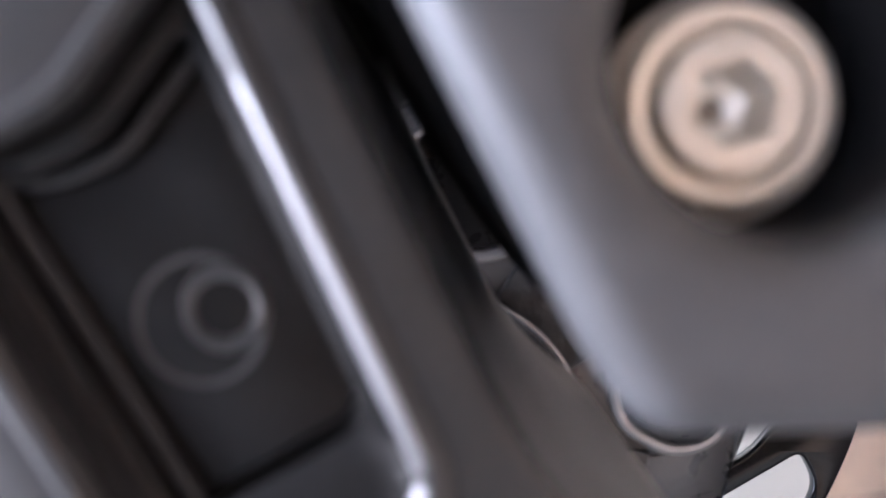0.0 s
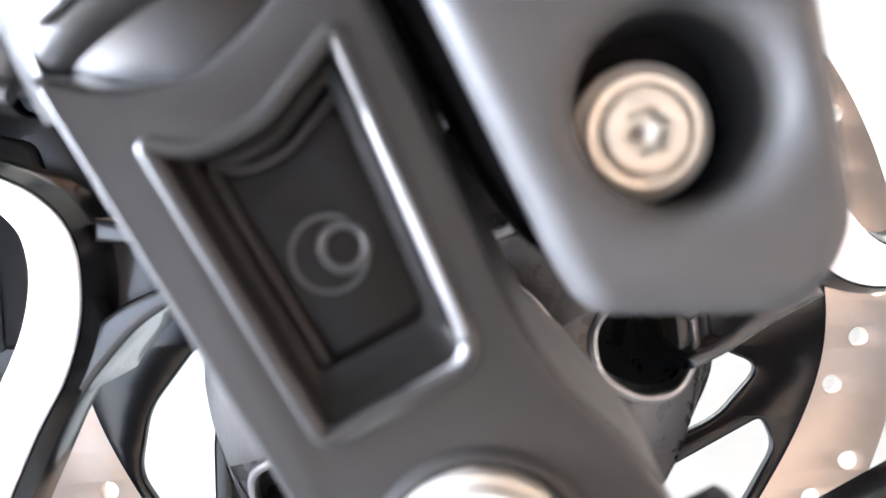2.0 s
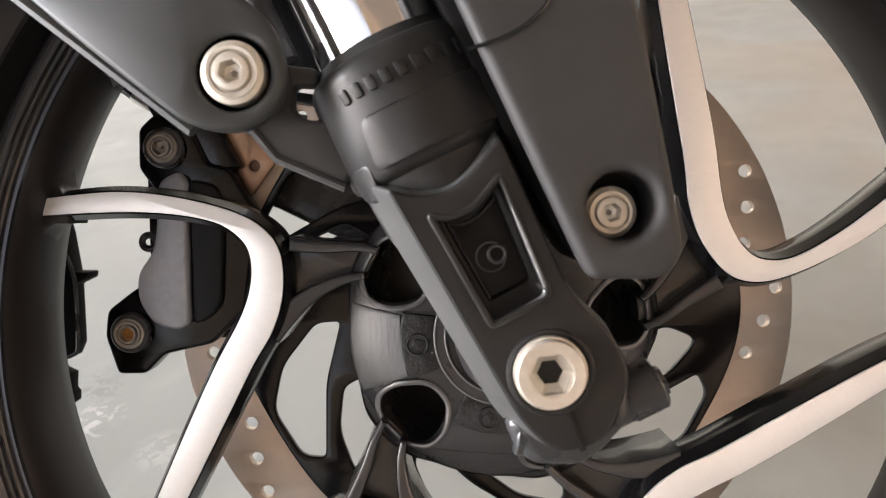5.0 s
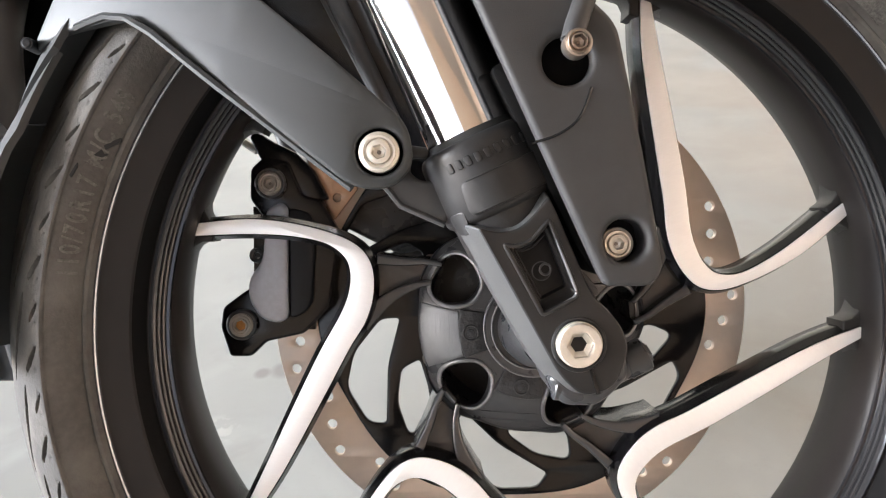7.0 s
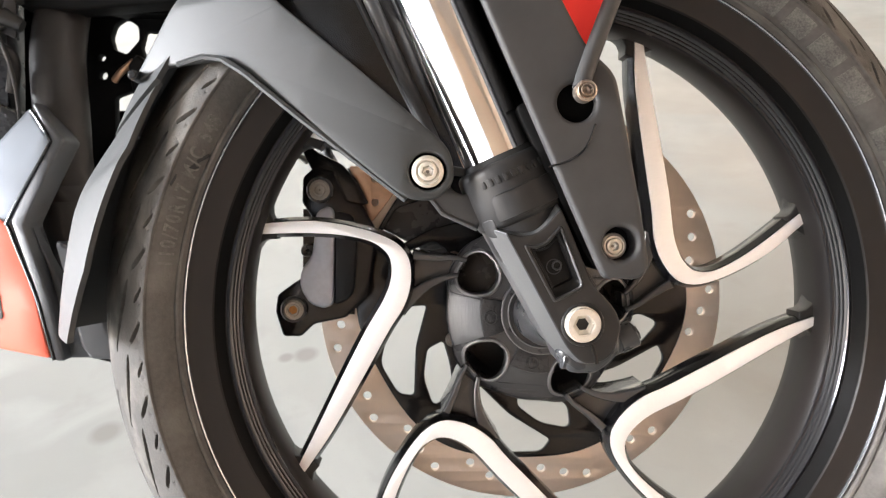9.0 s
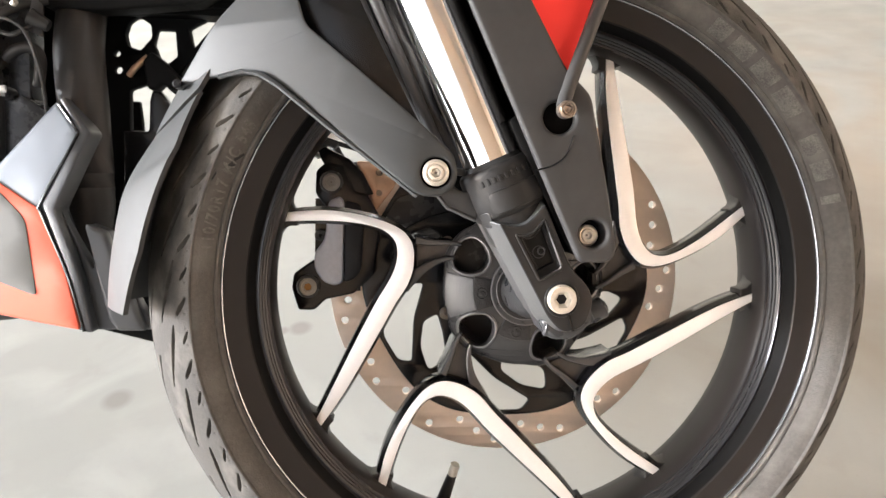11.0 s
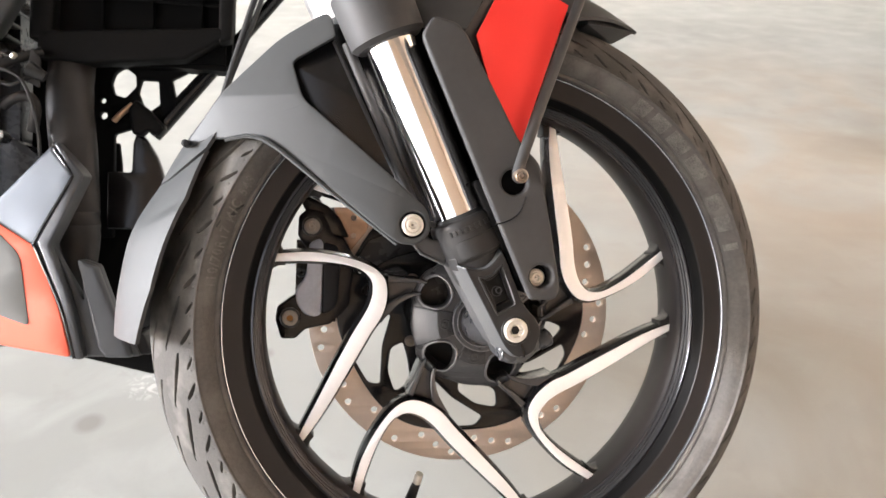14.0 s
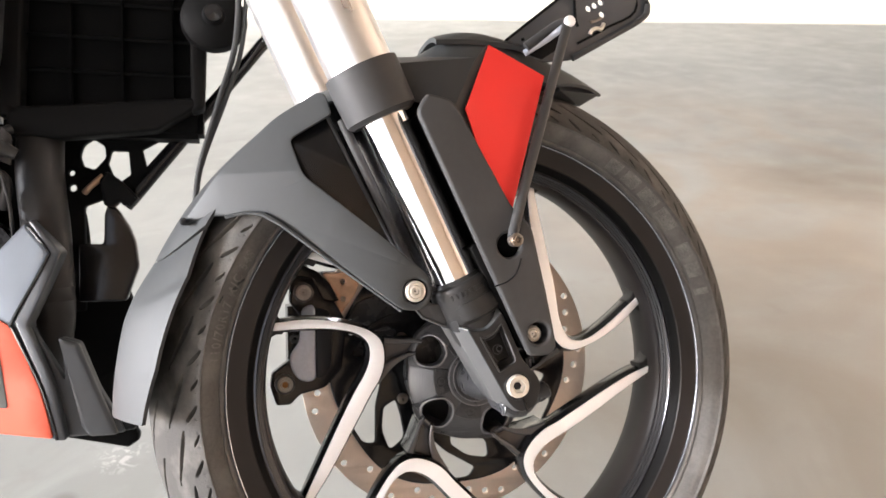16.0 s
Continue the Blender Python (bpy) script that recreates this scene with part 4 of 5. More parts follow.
def wedge(points, faces):
    bm = bmesh.new()
    v = [bm.verts.new(p) for p in points]
    for f in faces:
        bm.faces.new([v[k] for k in f])
    return bm
part("beak_underside", wedge([(0.1430, -0.020, 0.5652), (0.0790, -0.0655, 0.5560), (0.1215, -0.0180, 0.5530), (0.0860, 0.0200, 0.5600), (0.0950, -0.020, 0.5800)], [(0, 1, 2), (0, 2, 3), (1, 3, 2), (0, 4, 1), (0, 3, 4), (1, 4, 3)]), FENDER, fender, "faceted underside of the fender tip")
part("crown_ridge", fender_shell(81, 97, -0.058, 0.018, lambda a: 0.3165 - 0.00012 * (a - 90) ** 2, lambda a: 0.303, thick=0.004), FENDER, fender)

ARM = rounded([(-0.2500, 0.4350), (-0.2260, 0.4420), (-0.1850, 0.4430), (-0.1410, 0.4105), (-0.0850, 0.3668), (-0.0700, 0.3658), (-0.0598, 0.3755), (-0.0622, 0.3925), (-0.1300, 0.4500), (-0.1560, 0.4720), (-0.1650, 0.5010),
               (-0.1330, 0.5200), (-0.1380, 0.5420), (-0.1750, 0.5200), (-0.2190, 0.4780)], [0.004, 0.006, 0.004, 0.004, 0.008, 0.010, 0.010, 0.008, 0.004, 0.006, 0.005, 0.003, 0.01, 0.01, 0.01], 5)
def arm_lean(c):
    k = min(1.25, max(0.0, (-0.085 - c.x) / 0.135))
    return Vector((c.x, c.y + 0.056 * k ** 1.5 + 0.28 * max(0.0, c.z - 0.475), c.z))
part("fender_arm", warp(dense(plate([ARM, circle(-0.0740, 0.3810, 0.0096, 32)], -0.1270, -0.1200, 0.0016, 2), 5, 0.007), arm_lean), FENDER, fender, "dark grey plastic fender arm")
# black ring paints the shade round the sunk bolt
part("bolt_collar", lathe([(0.0096, -0.1255), (0.0094, -0.1215), (0.0050, -0.1210)], -0.0740, 0.3810, 40), FINSHADE, fender)
hexbolt(-0.0740, 0.3810, -0.1285, 0.0083, fender, None, 0.008)
part("arm_flange", hose([(-0.2140, -0.080, 0.4410), (-0.1860, -0.094, 0.4420), (-0.1420, -0.112, 0.4095), (-0.0850, -0.1250, 0.3665)], 0.0018, 6, 3), FENDER, fender)
part("fender_screw", lathe([(0.0001, -0.0612), (0.0018, -0.0612), (0.0024, -0.0606), (0.0030, -0.0606), (0.0030, -0.052)], -0.2465, 0.4385, 20), DARKPLASTIC, fender)
part("inner_skin", plate([rounded([(-0.172, 0.505), (-0.150, 0.532), (-0.040, 0.548), (0.020, 0.410), (0.004, 0.385), (-0.040, 0.376), (-0.072, 0.392), (-0.150, 0.450)], 0.005)], -0.0830, -0.0800, 0.001), GLOSS, fender, "gloss black inner fender behind the fork")
part("inner_edge", hose([(-0.134, -0.0850, 0.520), (-0.1075, -0.0850, 0.466), (-0.079, -0.0850, 0.412)], 0.0016, 8, 4), PLASTIC, fender, "grey edge of the inner fender")
# front stay panel with a slot for the plate stay
PANEL = rounded([(-0.0655, 0.5320), (-0.0740, 0.5180), (0.0122, 0.3325), (0.0150, 0.3280), (0.0315, 0.3278), (0.0358, 0.3305), (0.0378, 0.3355), (0.0364, 0.3440), (0.0338, 0.3580), (0.0292, 0.3810), (0.0185, 0.4300), (0.0030, 0.4440), (-0.0400, 0.5200), (-0.0470, 0.5280)],
                [0.004, 0.006, 0.003, 0.003, 0.003, 0.003, 0.003, 0.003, 0.004, 0.006, 0.006, 0.006, 0.004, 0.004], 5)
SLOTX, SLOTZ = -0.0010, 0.4155
SLOT = circle(SLOTX, SLOTZ, 0.0096, 32)
panel = part("stay_panel", dense(plate([PANEL, circle(0.0226, 0.3458, 0.0086, 40), SLOT], -0.1395, -0.1318, 0.0028, 5)), PLASTIC, fender, "dark grey plastic panel in front of the fork")
part("bolt_recess", lathe([(0.0087, -0.1372), (0.0084, -0.1290), (0.0081, -0.1262), (0.004, -0.1262)], 0.0226, 0.3458, 40), DARKPLASTIC, panel)
# black disc paints the shade inside the slot
part("slot_back", plate([circle(SLOTX, SLOTZ, 0.0120, 24)], -0.1285, -0.1275, 0.0003), FINSHADE, panel)
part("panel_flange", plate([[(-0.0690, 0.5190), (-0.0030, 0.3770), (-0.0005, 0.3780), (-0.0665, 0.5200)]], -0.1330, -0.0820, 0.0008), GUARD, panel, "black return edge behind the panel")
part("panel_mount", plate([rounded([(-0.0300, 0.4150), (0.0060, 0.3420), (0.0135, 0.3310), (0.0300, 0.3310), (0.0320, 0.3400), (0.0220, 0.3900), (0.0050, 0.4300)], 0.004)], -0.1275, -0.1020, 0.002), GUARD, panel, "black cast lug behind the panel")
part("panel_seam", hose([(-0.0145, -0.1393, 0.3835), (-0.0040, -0.1396, 0.3870), (0.0040, -0.1396, 0.3935), (0.0085, -0.1396, 0.4050)], 0.0006, 6, 5), GLOSS, panel)
hexbolt(0.0217, 0.3442, -0.1312, 0.0068, panel, None, 0.006)
# red cheek between panel and crown
def cheek(corners, mat, name, label, lift=0.0, swell=0.010):
    bm = bmesh.new()
    n = 10
    a, b, c, d = (Vector(p) for p in corners)
    g = []
    for i in range(n + 1):
        u = i / n
        g.append([bm.verts.new(((a.lerp(b, u)).lerp(d.lerp(c, u), j / n)) + Vector((0, -swell * math.sin(math.pi * u) * math.sin(math.pi * j / n) - lift, 0))) for j in range(n + 1)])
    for i in range(n):
        for j in range(n):
            bm.faces.new((g[i][j], g[i + 1][j], g[i + 1][j + 1], g[i][j + 1]))
    r = bmesh.ops.extrude_face_region(bm, geom=bm.faces[:])
    for v in r["geom"]:
        if isinstance(v, bmesh.types.BMVert):
            v.co.y += 0.0025
    return part(name, bm, mat, fender, label)
cheek([(-0.0020, -0.1345, 0.4260), (-0.0304, -0.1220, 0.5239), (0.0042, -0.0820, 0.5880), (0.0525, -0.0880, 0.5622)], RED, "red_cheek", "bright red painted cheek panel of the fender", 0.002, 0.004)
cheek([(-0.0300, -0.1185, 0.5215), (-0.0390, -0.1220, 0.5262), (-0.0125, -0.0935, 0.5705), (0.0038, -0.0815, 0.5890)], PLASTIC, "dark_cheek", "dark grey strip beside the red cheek", 0.0, 0.0)
cheek([(-0.0020, -0.1325, 0.4280), (-0.0420, -0.1230, 0.5260), (-0.0290, -0.1180, 0.5245), (0.0000, -0.1310, 0.4290)], PLASTIC, "cheek_return", "dark grey return behind the stay panel", 0.0, 0.0)
cheek([(-0.0737, -0.1000, 0.5328), (-0.0800, -0.0900, 0.5655), (-0.0128, -0.0965, 0.5725), (-0.0385, -0.1245, 0.5275)], PLASTIC, "fork_shroud", "dark grey shroud joining fender and panel", 0.001, 0.003)
cheek([(-0.0800, -0.0905, 0.5652), (-0.0760, -0.0600, 0.5790), (-0.0080, -0.0560, 0.5850), (-0.0128, -0.0970, 0.5722)], PLASTIC, "shroud_top", "dark grey top of the shroud", 0.0, 0.0)
# -- plate carrier on its stay
stay = part("plate_stay", hose([(0.0010, -0.1450, 0.4200), (0.0060, -0.1400, 0.4400), (0.0720, -0.0880, 0.5960), (0.0790, -0.0800, 0.6110), (0.0720, -0.0740, 0.6120), (0.0450, -0.0680, 0.5930)], 0.0043, 14, 5), PLASTIC, fender, "black bent rod stay")
hexbolt(0.0010, 0.4195, -0.1520, 0.0053, stay, ZINCDARK, 0.009, 0.6, "stay_bolt", "dark socket bolt")
carrier = part("plate_carrier", plate([rounded([(0.0330, 0.6030), (0.0600, 0.5860), (0.0990, 0.5900), (0.1760, 0.6340), (0.1830, 0.6500), (0.1800, 0.6950), (0.1680, 0.7105)], [0.002, 0.004, 0.004, 0.010, 0.006, 0.006, 0.004])]
                                        + [circle(x, z, 0.0030, 16) for x, z in ((0.1190, 0.6405), (0.1255, 0.6440), (0.1320, 0.6475), (0.1330, 0.6360))], -0.0460, -0.0425, 0.0008), DAM, bike, "black number plate carrier seen from behind")
part("carrier_rim", hose([(0.1000, -0.0480, 0.5912), (0.1380, -0.0480, 0.6128), (0.1740, -0.0480, 0.6340), (0.1808, -0.0480, 0.6480), (0.1785, -0.0480, 0.6930)], 0.0030, 10, 4), PLASTIC, carrier, "raised rim of the carrier")
part("carrier_rim", hose([(0.0335, -0.0470, 0.6040), (0.1000, -0.0470, 0.6570), (0.1670, -0.0470, 0.7100)], 0.0013, 8, 3), GUARD, carrier, "black upper edge of the carrier")
part("inner_rib", hose([(0.1030, -0.0470, 0.6600), (0.1042, -0.0470, 0.6300), (0.1070, -0.0470, 0.6220)], 0.0014, 8, 4), GUARD, carrier)
part("inner_rib", hose([(0.1060, -0.0465, 0.6060), (0.1380, -0.0465, 0.6235), (0.1680, -0.0465, 0.6410), (0.1690, -0.0465, 0.6700)], 0.0012, 8, 4), GUARD, carrier)
part("clip", hose([(0.1190, -0.0475, 0.6155), (0.1210, -0.0485, 0.6195), (0.1265, -0.0485, 0.6215), (0.1300, -0.0485, 0.6205), (0.1335, -0.0475, 0.6265)], 0.0019, 8, 4), ZINC, carrier, "bright bent metal clip")
part("clip", hose([(0.1200, -0.0475, 0.6270), (0.1260, -0.0475, 0.6290), (0.1310, -0.0475, 0.6320)], 0.0015, 8, 4), ZINCDARK, carrier)
part("rivet", lathe([(0.0001, -0.0472), (0.0014, -0.0470), (0.0018, -0.0455)], 0.0510, 0.6065, 12), GUARD, carrier)
part("carrier_arm", hose([(0.0790, -0.0790, 0.6120), (0.0650, -0.0720, 0.6010), (0.0450, -0.0640, 0.5885)], 0.0030, 10, 4), CALIPER, carrier, "pale flat strap below the stay")
part("strap_gusset", plate([[(0.0800, 0.6090), (0.0480, 0.5880), (0.0620, 0.5840), (0.0760, 0.5930)]], -0.0650, -0.0620, 0.0006), GUARD, carrier)
part("washer", lathe([(0.0001, -0.0905), (0.0042, -0.0900), (0.0050, -0.0885), (0.0050, -0.0860)], 0.0788, 0.6125, 24), MACHINED, carrier, "bright washer at the top of the stay")

# -- belly fairing: its flank curves in towards the top
FY = 0.112
def bulge(bm):
    bm = dense(bm, 5, 0.012)
    def f(c):
        k = max(0.0, c.z - 0.285)
        d = 1.2 * k * k + 0.9 * max(0.0, 0.262 - c.z) ** 1.5 + 0.28 * max(0.0, -0.385 - c.x)
        q = 1 + d / 0.734
        return Vector((-0.129 + (c.x + 0.129) * q, c.y + d, 0.380 + (c.z - 0.380) * q))
    return warp(bm, f)
belly = part("belly_fairing", bulge(plate([rounded([(-0.700, 0.330), (-0.560, 0.350), (-0.462, 0.374), (-0.400, 0.4440), (-0.3800, 0.4160), (-0.413, 0.350), (-0.388, 0.2850), (-0.3770, 0.2330), (-0.430, 0.2430), (-0.520, 0.2620), (-0.700, 0.2800)],
                                             [0.01, 0.02, 0.01, 0.004, 0.004, 0.006, 0.006, 0.003, 0.01, 0.02, 0.01], 5)], FY, FY + 0.030, 0.004, 2)), PEWTER, bike, "pewter grey and coral belly fairing")
part("coral_panel", bulge(plate([rounded([(-0.700, 0.360), (-0.560, 0.352), (-0.4540, 0.3720), (-0.4140, 0.3450), (-0.392, 0.2860), (-0.3800, 0.2350), (-0.430, 0.2445), (-0.520, 0.2640), (-0.700, 0.283)], [0.01, 0.01, 0.006, 0.004, 0.006, 0.004, 0.01, 0.02, 0.01], 5)], FY - 0.0025, FY + 0.004, 0.0015)), CORAL, belly, "coral orange lower panel")
part("grey_decal", bulge(plate([rounded([(-0.700, 0.350), (-0.500, 0.350), (-0.4530, 0.3655), (-0.4270, 0.3370), (-0.4180, 0.2660), (-0.4770, 0.2895), (-0.700, 0.320)], [0.01, 0.02, 0.006, 0.008, 0.006, 0.02, 0.01], 5)], FY - 0.0032, FY - 0.0010, 0.0006)), DECAL, belly, "dark grey decal")
part("edge_trim", bulge(hose([(-0.3965, FY - 0.003, 0.4405), (-0.3890, FY - 0.003, 0.4300), (-0.3810, FY - 0.003, 0.4170), (-0.3820, FY - 0.003, 0.4090), (-0.4125, FY - 0.003, 0.352), (-0.4115, FY - 0.003, 0.340), (-0.390, FY - 0.003, 0.2860), (-0.3765, FY - 0.003, 0.234)], 0.0016, 8, 6)), GLOSS, belly, "black groove between panel and strip")
part("front_strip", bulge(plate([rounded([(-0.3965, 0.4450), (-0.3930, 0.4475), (-0.3690, 0.4160), (-0.4010, 0.346), (-0.379, 0.285), (-0.368, 0.2330), (-0.3765, 0.2330), (-0.389, 0.285), (-0.4120, 0.350), (-0.3800, 0.4160)], 0.003, 4)], FY - 0.0035, FY + 0.03, 0.0025, 2)), DAM, belly)
part("air_dam", bulge(plate([rounded([(-0.402, 0.345), (-0.384, 0.300), (-0.372, 0.2330), (-0.3170, 0.2335), (-0.3420, 0.2820), (-0.3580, 0.3270), (-0.3760, 0.3330), (-0.372, 0.290)], 0.004, 4)], FY + 0.010, FY + 0.024, 0.002, 2)), DAM, belly, "pewter grey air dam")
part("air_dam_rib", bulge(plate([rounded([(-0.3760, 0.3330), (-0.3580, 0.3265), (-0.3415, 0.2818), (-0.3230, 0.2340), (-0.3480, 0.2340), (-0.3560, 0.2450)], 0.003, 4)], FY - 0.001, FY + 0.013, 0.004, 3)), DAM, belly)
part("under_lip", plate([rounded([(-0.326, 0.255), (-0.316, 0.255), (-0.308, 0.234), (-0.326, 0.232)], 0.003)], FY + 0.02, FY + 0.09, 0.003), DARKPLASTIC, belly)
# -- radiator and what hangs below it
RY = 0.195
rad = part("radiator", quadbox((-0.345, RY + 0.03, 0.690), (0.205, 0.045, 0.290), None, 0.006), FINSHADE, bike, "black radiator with a plastic guard")
for z in (0.615, 0.653, 0.691, 0.729):
    part("guard_slat", quadbox((-0.335, RY + 0.004, z), (0.172, 0.010, 0.0035), Matrix.Rotation(0.35, 4, 'X'), 0.001), FINSHADE, rad)
for x in (-0.378, -0.326, -0.274):
    part("guard_post", quadbox((x, RY + 0.002, 0.66), (0.003, 0.010, 0.18), None, 0.001), FINSHADE, rad)
part("guard_frame", plate([rounded([(-0.437, 0.540), (-0.387, 0.538), (-0.289, 0.549), (-0.246, 0.577), (-0.250, 0.587), (-0.420, 0.571), (-0.437, 0.575)], 0.004)], RY - 0.018, RY + 0.012, 0.004, 2), GUARD, rad)
part("guard_frame", plate([rounded([(-0.446, 0.560), (-0.424, 0.560), (-0.416, 0.78), (-0.440, 0.78)], 0.004)], RY - 0.018, RY + 0.012, 0.004, 2), GUARD, rad)
part("guard_frame", plate([rounded([(-0.254, 0.570), (-0.240, 0.575), (-0.232, 0.78), (-0.254, 0.78)], 0.004)], RY - 0.018, RY + 0.012, 0.004, 2), GUARD, rad)
horn = part("horn", lathe([(0.001, RY - 0.05), (0.010, RY - 0.05), (0.012, RY - 0.044), (0.028, RY - 0.040), (0.034, RY - 0.034), (0.036, RY - 0.022), (0.030, RY)], -0.228, 0.672, 40), GUARD, bike, "round black horn")
part("horn_badge", lathe([(0.0001, RY - 0.053), (0.009, RY - 0.052), (0.010, RY - 0.049)], -0.228, 0.672, 24), GLOSS, horn)
part("clutch_cable", hose([(-0.200, 0.13, 0.720), (-0.205, 0.135, 0.640), (-0.222, 0.14, 0.580), (-0.245, 0.145, 0.500), (-0.250, 0.15, 0.44)], 0.0032), HOSE, bike, "thin black cable beside the fork")
part("sensor_cable", hose([(-0.192, 0.13, 0.720), (-0.198, 0.135, 0.640), (-0.214, 0.14, 0.585), (-0.243, 0.146, 0.505), (-0.250, 0.15, 0.45)], 0.0026), HOSE, bike, "thin black cable beside the fork")
part("down_tube", rod((-0.125, 0.235, 0.729), (-0.3300, 0.235, 0.4690), 0.0075, 0.0070, 28, ((0.97, 0.0075),)), GLOSS, bike, "black frame down tube")
part("exhaust_header", hose([(-0.412, 0.215, 0.560), (-0.408, 0.190, 0.500), (-0.400, 0.180, 0.430), (-0.400, 0.185, 0.33), (-0.44, 0.21, 0.26), (-0.60, 0.23, 0.24)], 0.0235, 28, 8), PIPE, bike, "heat-stained exhaust header pipe")
# added black sheet in place of dark clutter, cut where daylight passes
shroud = part("clutter_sheet", plate([rounded([(-0.460, 0.560), (-0.262, 0.560), (-0.321, 0.488), (-0.328, 0.472), (-0.345, 0.480), (-0.373, 0.469), (-0.373, 0.350), (-0.460, 0.350)], 0.003),
                                       rounded([(-0.363, 0.546), (-0.351, 0.538), (-0.350, 0.525), (-0.362, 0.511), (-0.374, 0.515), (-0.377, 0.527), (-0.373, 0.539)], 0.003),
                                       rounded([(-0.344, 0.533), (-0.326, 0.533), (-0.324, 0.506), (-0.334, 0.498), (-0.343, 0.505), (-0.348, 0.518)], 0.002),
                                       rounded([(-0.311, 0.535), (-0.292, 0.546), (-0.288, 0.551), (-0.273, 0.555), (-0.285, 0.541), (-0.307, 0.515)], 0.002),
                                       circle(-0.386, 0.507, 0.0034, 8), circle(-0.385, 0.490, 0.0042, 8)], 0.230, 0.242, 0.002), FINSHADE, bike, "black sheet for dark engine clutter, with gaps showing daylight")
part("bracket_knuckle", plate([rounded([(-0.3550, 0.4970), (-0.3465, 0.5080), (-0.3330, 0.4980), (-0.3140, 0.4780), (-0.3225, 0.4670), (-0.3340, 0.4740), (-0.3400, 0.4670), (-0.3500, 0.4690)], 0.003)], 0.212, 0.232, 0.004, 2), GUARD, shroud, "black pivot knuckle of the bracket")
part("far_frame", plate([rounded([(-0.460, 0.465), (-0.384, 0.465), (-0.381, 0.440), (-0.376, 0.360), (-0.460, 0.360)], 0.003)], 0.296, 0.306, 0.003), FINSHADE, shroud, "black frame rail on the far side")
part("wire_clip", hose([(-0.372, 0.226, 0.484), (-0.364, 0.222, 0.492), (-0.352, 0.224, 0.503)], 0.0035), TAN, shroud, "copper-brown wire clip")
part("shield", plate([rounded([(-0.347, 0.475), (-0.337, 0.465), (-0.325, 0.445), (-0.319, 0.428), (-0.316, 0.400), (-0.330, 0.360), (-0.380, 0.360), (-0.380, 0.427), (-0.353, 0.426), (-0.352, 0.460)], 0.004)], 0.226, 0.240, 0.003, 2), GLOSS, shroud, "glossy black shield behind the wheel")
crank = part("engine_block", join(quadbox((-0.575, 0.27, 0.44), (0.22, 0.16, 0.34), None, 0.02), rod((-0.49, 0.20, 0.40), (-0.49, 0.30, 0.40), 0.06, seg=40), rod((-0.53, 0.17, 0.53), (-0.53, 0.30, 0.53), 0.045, seg=40)), CAST, bike, "black engine block behind the wheel")
for k in range(6):
    part("cooling_fin", quadbox((-0.565, 0.255, 0.545 + 0.016 * k), (0.20, 0.16, 0.004), None, 0.001), CAST, crank)
for x, z in ((-0.492, 0.565), (-0.468, 0.535), (-0.515, 0.48), (-0.470, 0.455)):
    hexbolt(x, z, 0.155, 0.0065, crank, CAST, 0.03, 0.5, "engine_bolt", "worn engine bolt")
part("oil_line", hose([(-0.520, 0.165, 0.520), (-0.480, 0.150, 0.512), (-0.455, 0.152, 0.530), (-0.430, 0.17, 0.545)], 0.005), HOSE, crank, "black oil line")
part("water_elbow", hose([(-0.462, 0.158, 0.486), (-0.450, 0.154, 0.494), (-0.437, 0.154, 0.496), (-0.431, 0.158, 0.486), (-0.437, 0.166, 0.462)], 0.0055), PIPE, crank, "worn metal water elbow")
part("coolant_hose", hose([(-0.520, 0.150, 0.545), (-0.494, 0.150, 0.530), (-0.480, 0.152, 0.500), (-0.476, 0.154, 0.455), (-0.476, 0.156, 0.400), (-0.482, 0.160, 0.340)], 0.0115, 20), HOSE, crank, "dark grey coolant hose")
clamp = part("hose_clamp", hose([(-0.4765, 0.1535, 0.4585), (-0.4760, 0.1540, 0.4495)], 0.0128, 28, 2, False), MACHINED, crank, "bright hose clamp")
for dx, dz in ((-0.006, 0.0), (0.002, 0.0005), (0.009, 0.0)):
    part("clamp_slot", quadbox((-0.476 + dx, 0.1415 + 0.09 * abs(dx), 0.454 + dz), (0.0028, 0.002, 0.0030), None, 0.0004), FINSHADE, clamp)
part("clamp_screw", hose([(-0.466, 0.144, 0.4555), (-0.4575, 0.146, 0.4560)], 0.0036, 12, 2, False), MACHINED, clamp)
part("wiring", hose([(-0.470, 0.150, 0.512), (-0.452, 0.146, 0.506), (-0.440, 0.147, 0.512), (-0.426, 0.152, 0.520)], 0.0022, 10, 6), HOSE, crank, "thin black wiring")
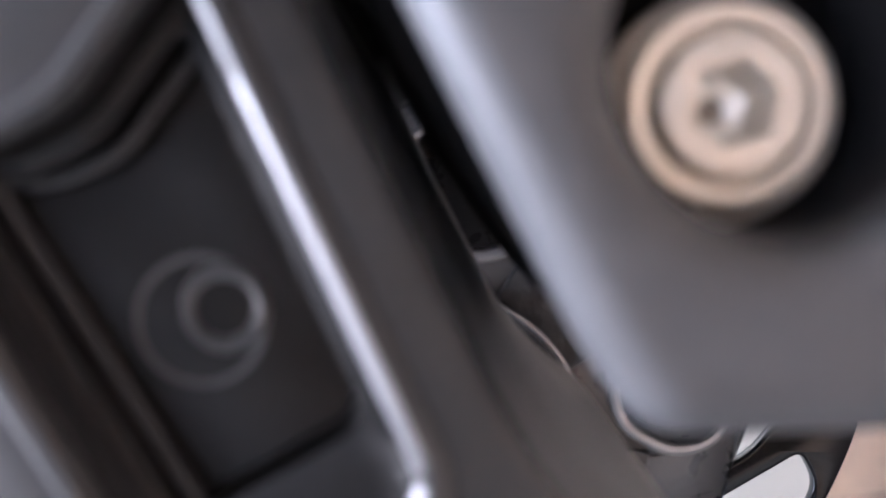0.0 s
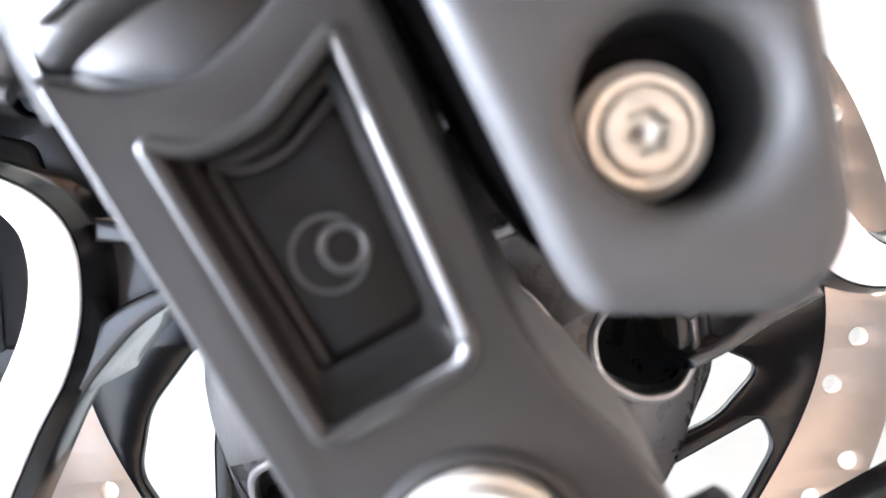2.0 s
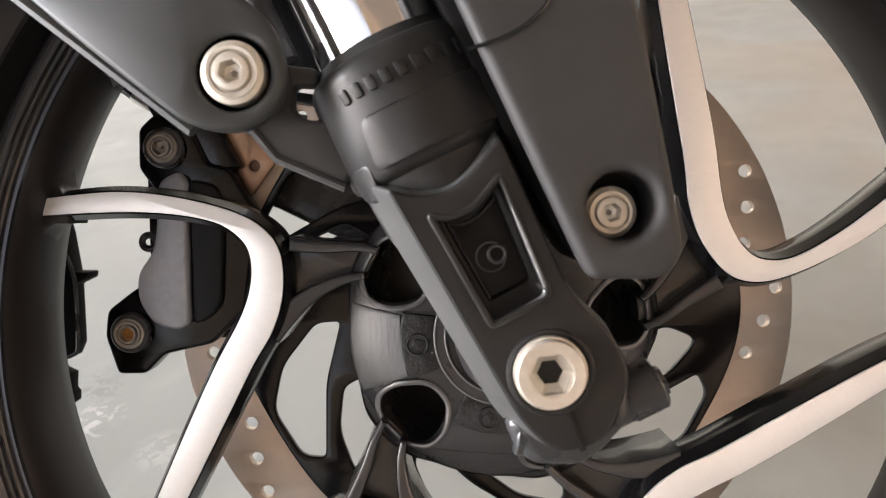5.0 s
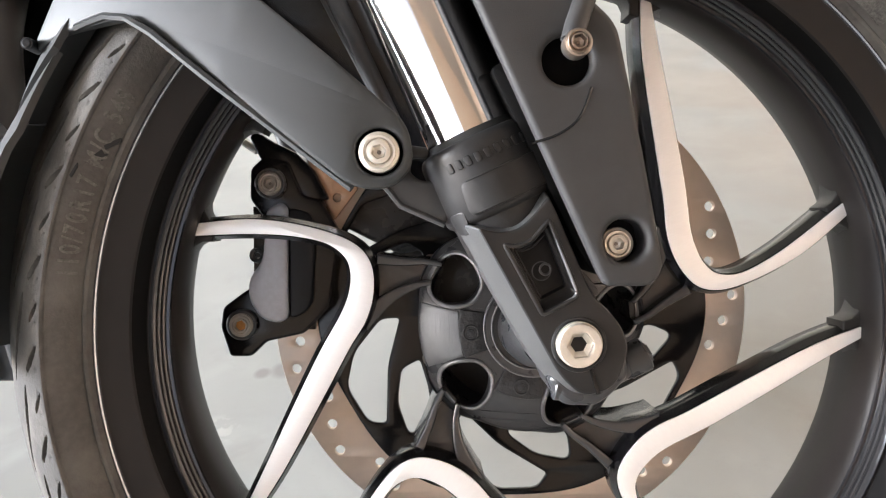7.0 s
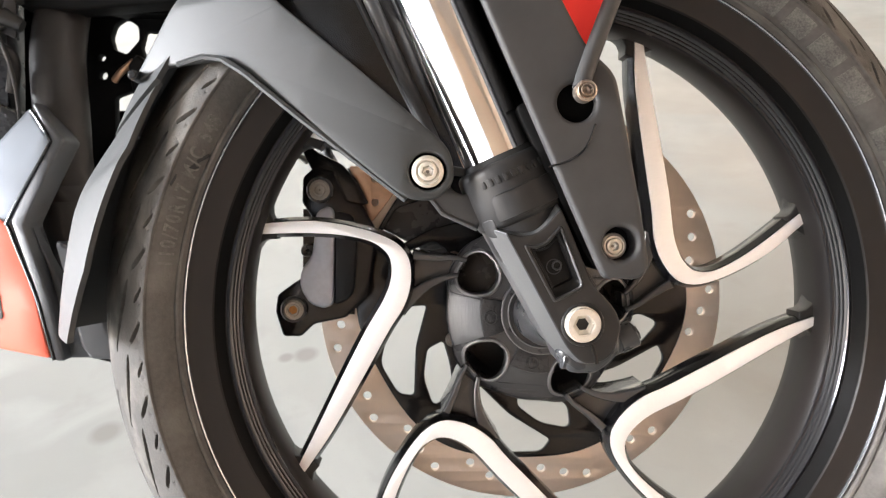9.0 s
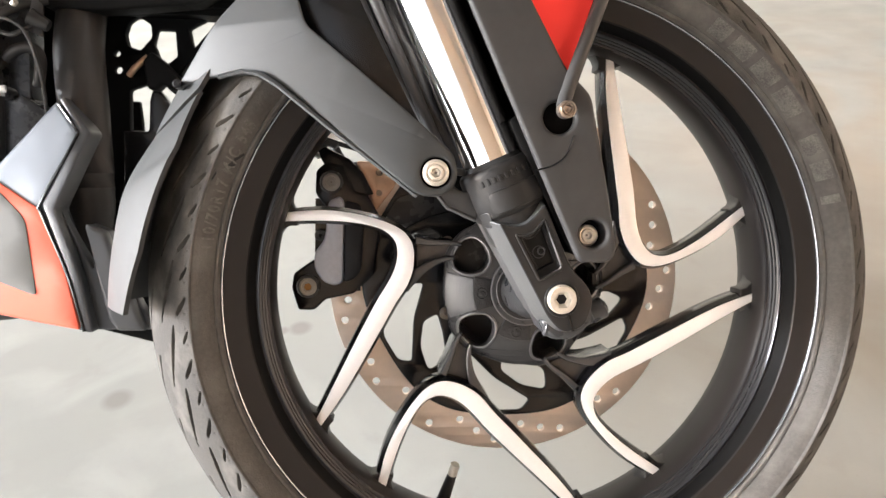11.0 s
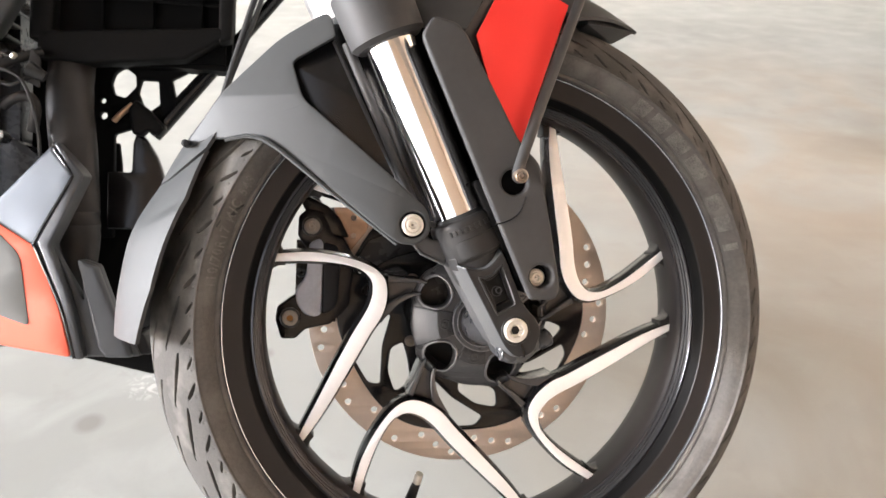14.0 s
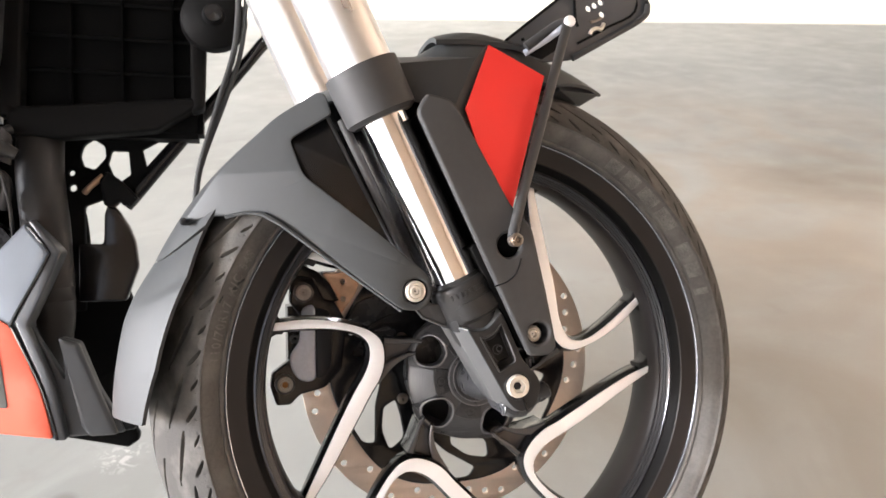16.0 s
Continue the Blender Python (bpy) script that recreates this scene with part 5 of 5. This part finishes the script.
part("wiring", hose([(-0.472, 0.148, 0.518), (-0.455, 0.143, 0.520), (-0.438, 0.145, 0.508), (-0.428, 0.152, 0.470), (-0.426, 0.158, 0.430)], 0.0018, 10, 6), HOSE, crank, "thin black wiring")
part("wire_sleeve", hose([(-0.475, 0.146, 0.511), (-0.462, 0.144, 0.5105)], 0.0034, 12, 2, False), ZINC, crank, "bare metal sleeve on the wiring")
part("sensor_tip", hose([(-0.449, 0.146, 0.534), (-0.446, 0.144, 0.536)], 0.0030, 12, 2, False), ZINC, crank)
part("rubber_boot", hose([(-0.436, 0.150, 0.524), (-0.420, 0.152, 0.516)], lambda q: 0.0085 - 0.003 * q, 16, 3, False), HOSE, crank, "black rubber boot on the wiring")
part("bracket_tab", plate([rounded([(-0.440, 0.512), (-0.425, 0.505), (-0.424, 0.535), (-0.433, 0.545)], 0.002)], 0.150, 0.153, 0.0006), PIPE, crank)
part("side_cover", plate([rounded([(-0.70, 0.75), (-0.428, 0.75), (-0.437, 0.61), (-0.465, 0.555), (-0.49, 0.54), (-0.70, 0.52)], 0.01)], 0.145, 0.17, 0.004, 2), FENDER, bike, "grey plastic side cover")
# black sheet added for the shade low behind the wheel
FARX = -0.005
far_shade = part("lower_shade_sheet", plate([rounded([(x + FARX, z) for x, z in [(-0.460, 0.420), (-0.380, 0.430), (-0.335, 0.400), (-0.318, 0.330), (-0.3135, 0.2985), (-0.3003, 0.2980), (-0.3010, 0.2930), (-0.3128, 0.2874), (-0.3123, 0.2388), (-0.3168, 0.2287), (-0.3300, 0.2252), (-0.3290, 0.2181), (-0.3205, 0.2140), (-0.3215, 0.2000), (-0.3190, 0.1980), (-0.3190, 0.1900), (-0.3310, 0.1820), (-0.460, 0.215)]], 0.0012, 2)], 0.27, 0.29, 0.003), FINSHADE, bike, "black sheet standing in for the shade behind the air dam")
part("shade_sheet_edge", hose([(-0.326, 0.267, 0.322), (-0.3155, 0.267, 0.292), (-0.3150, 0.267, 0.240), (-0.3190, 0.267, 0.231), (-0.330, 0.267, 0.228)], 0.0016, 8, 4), DARKPLASTIC, far_shade)
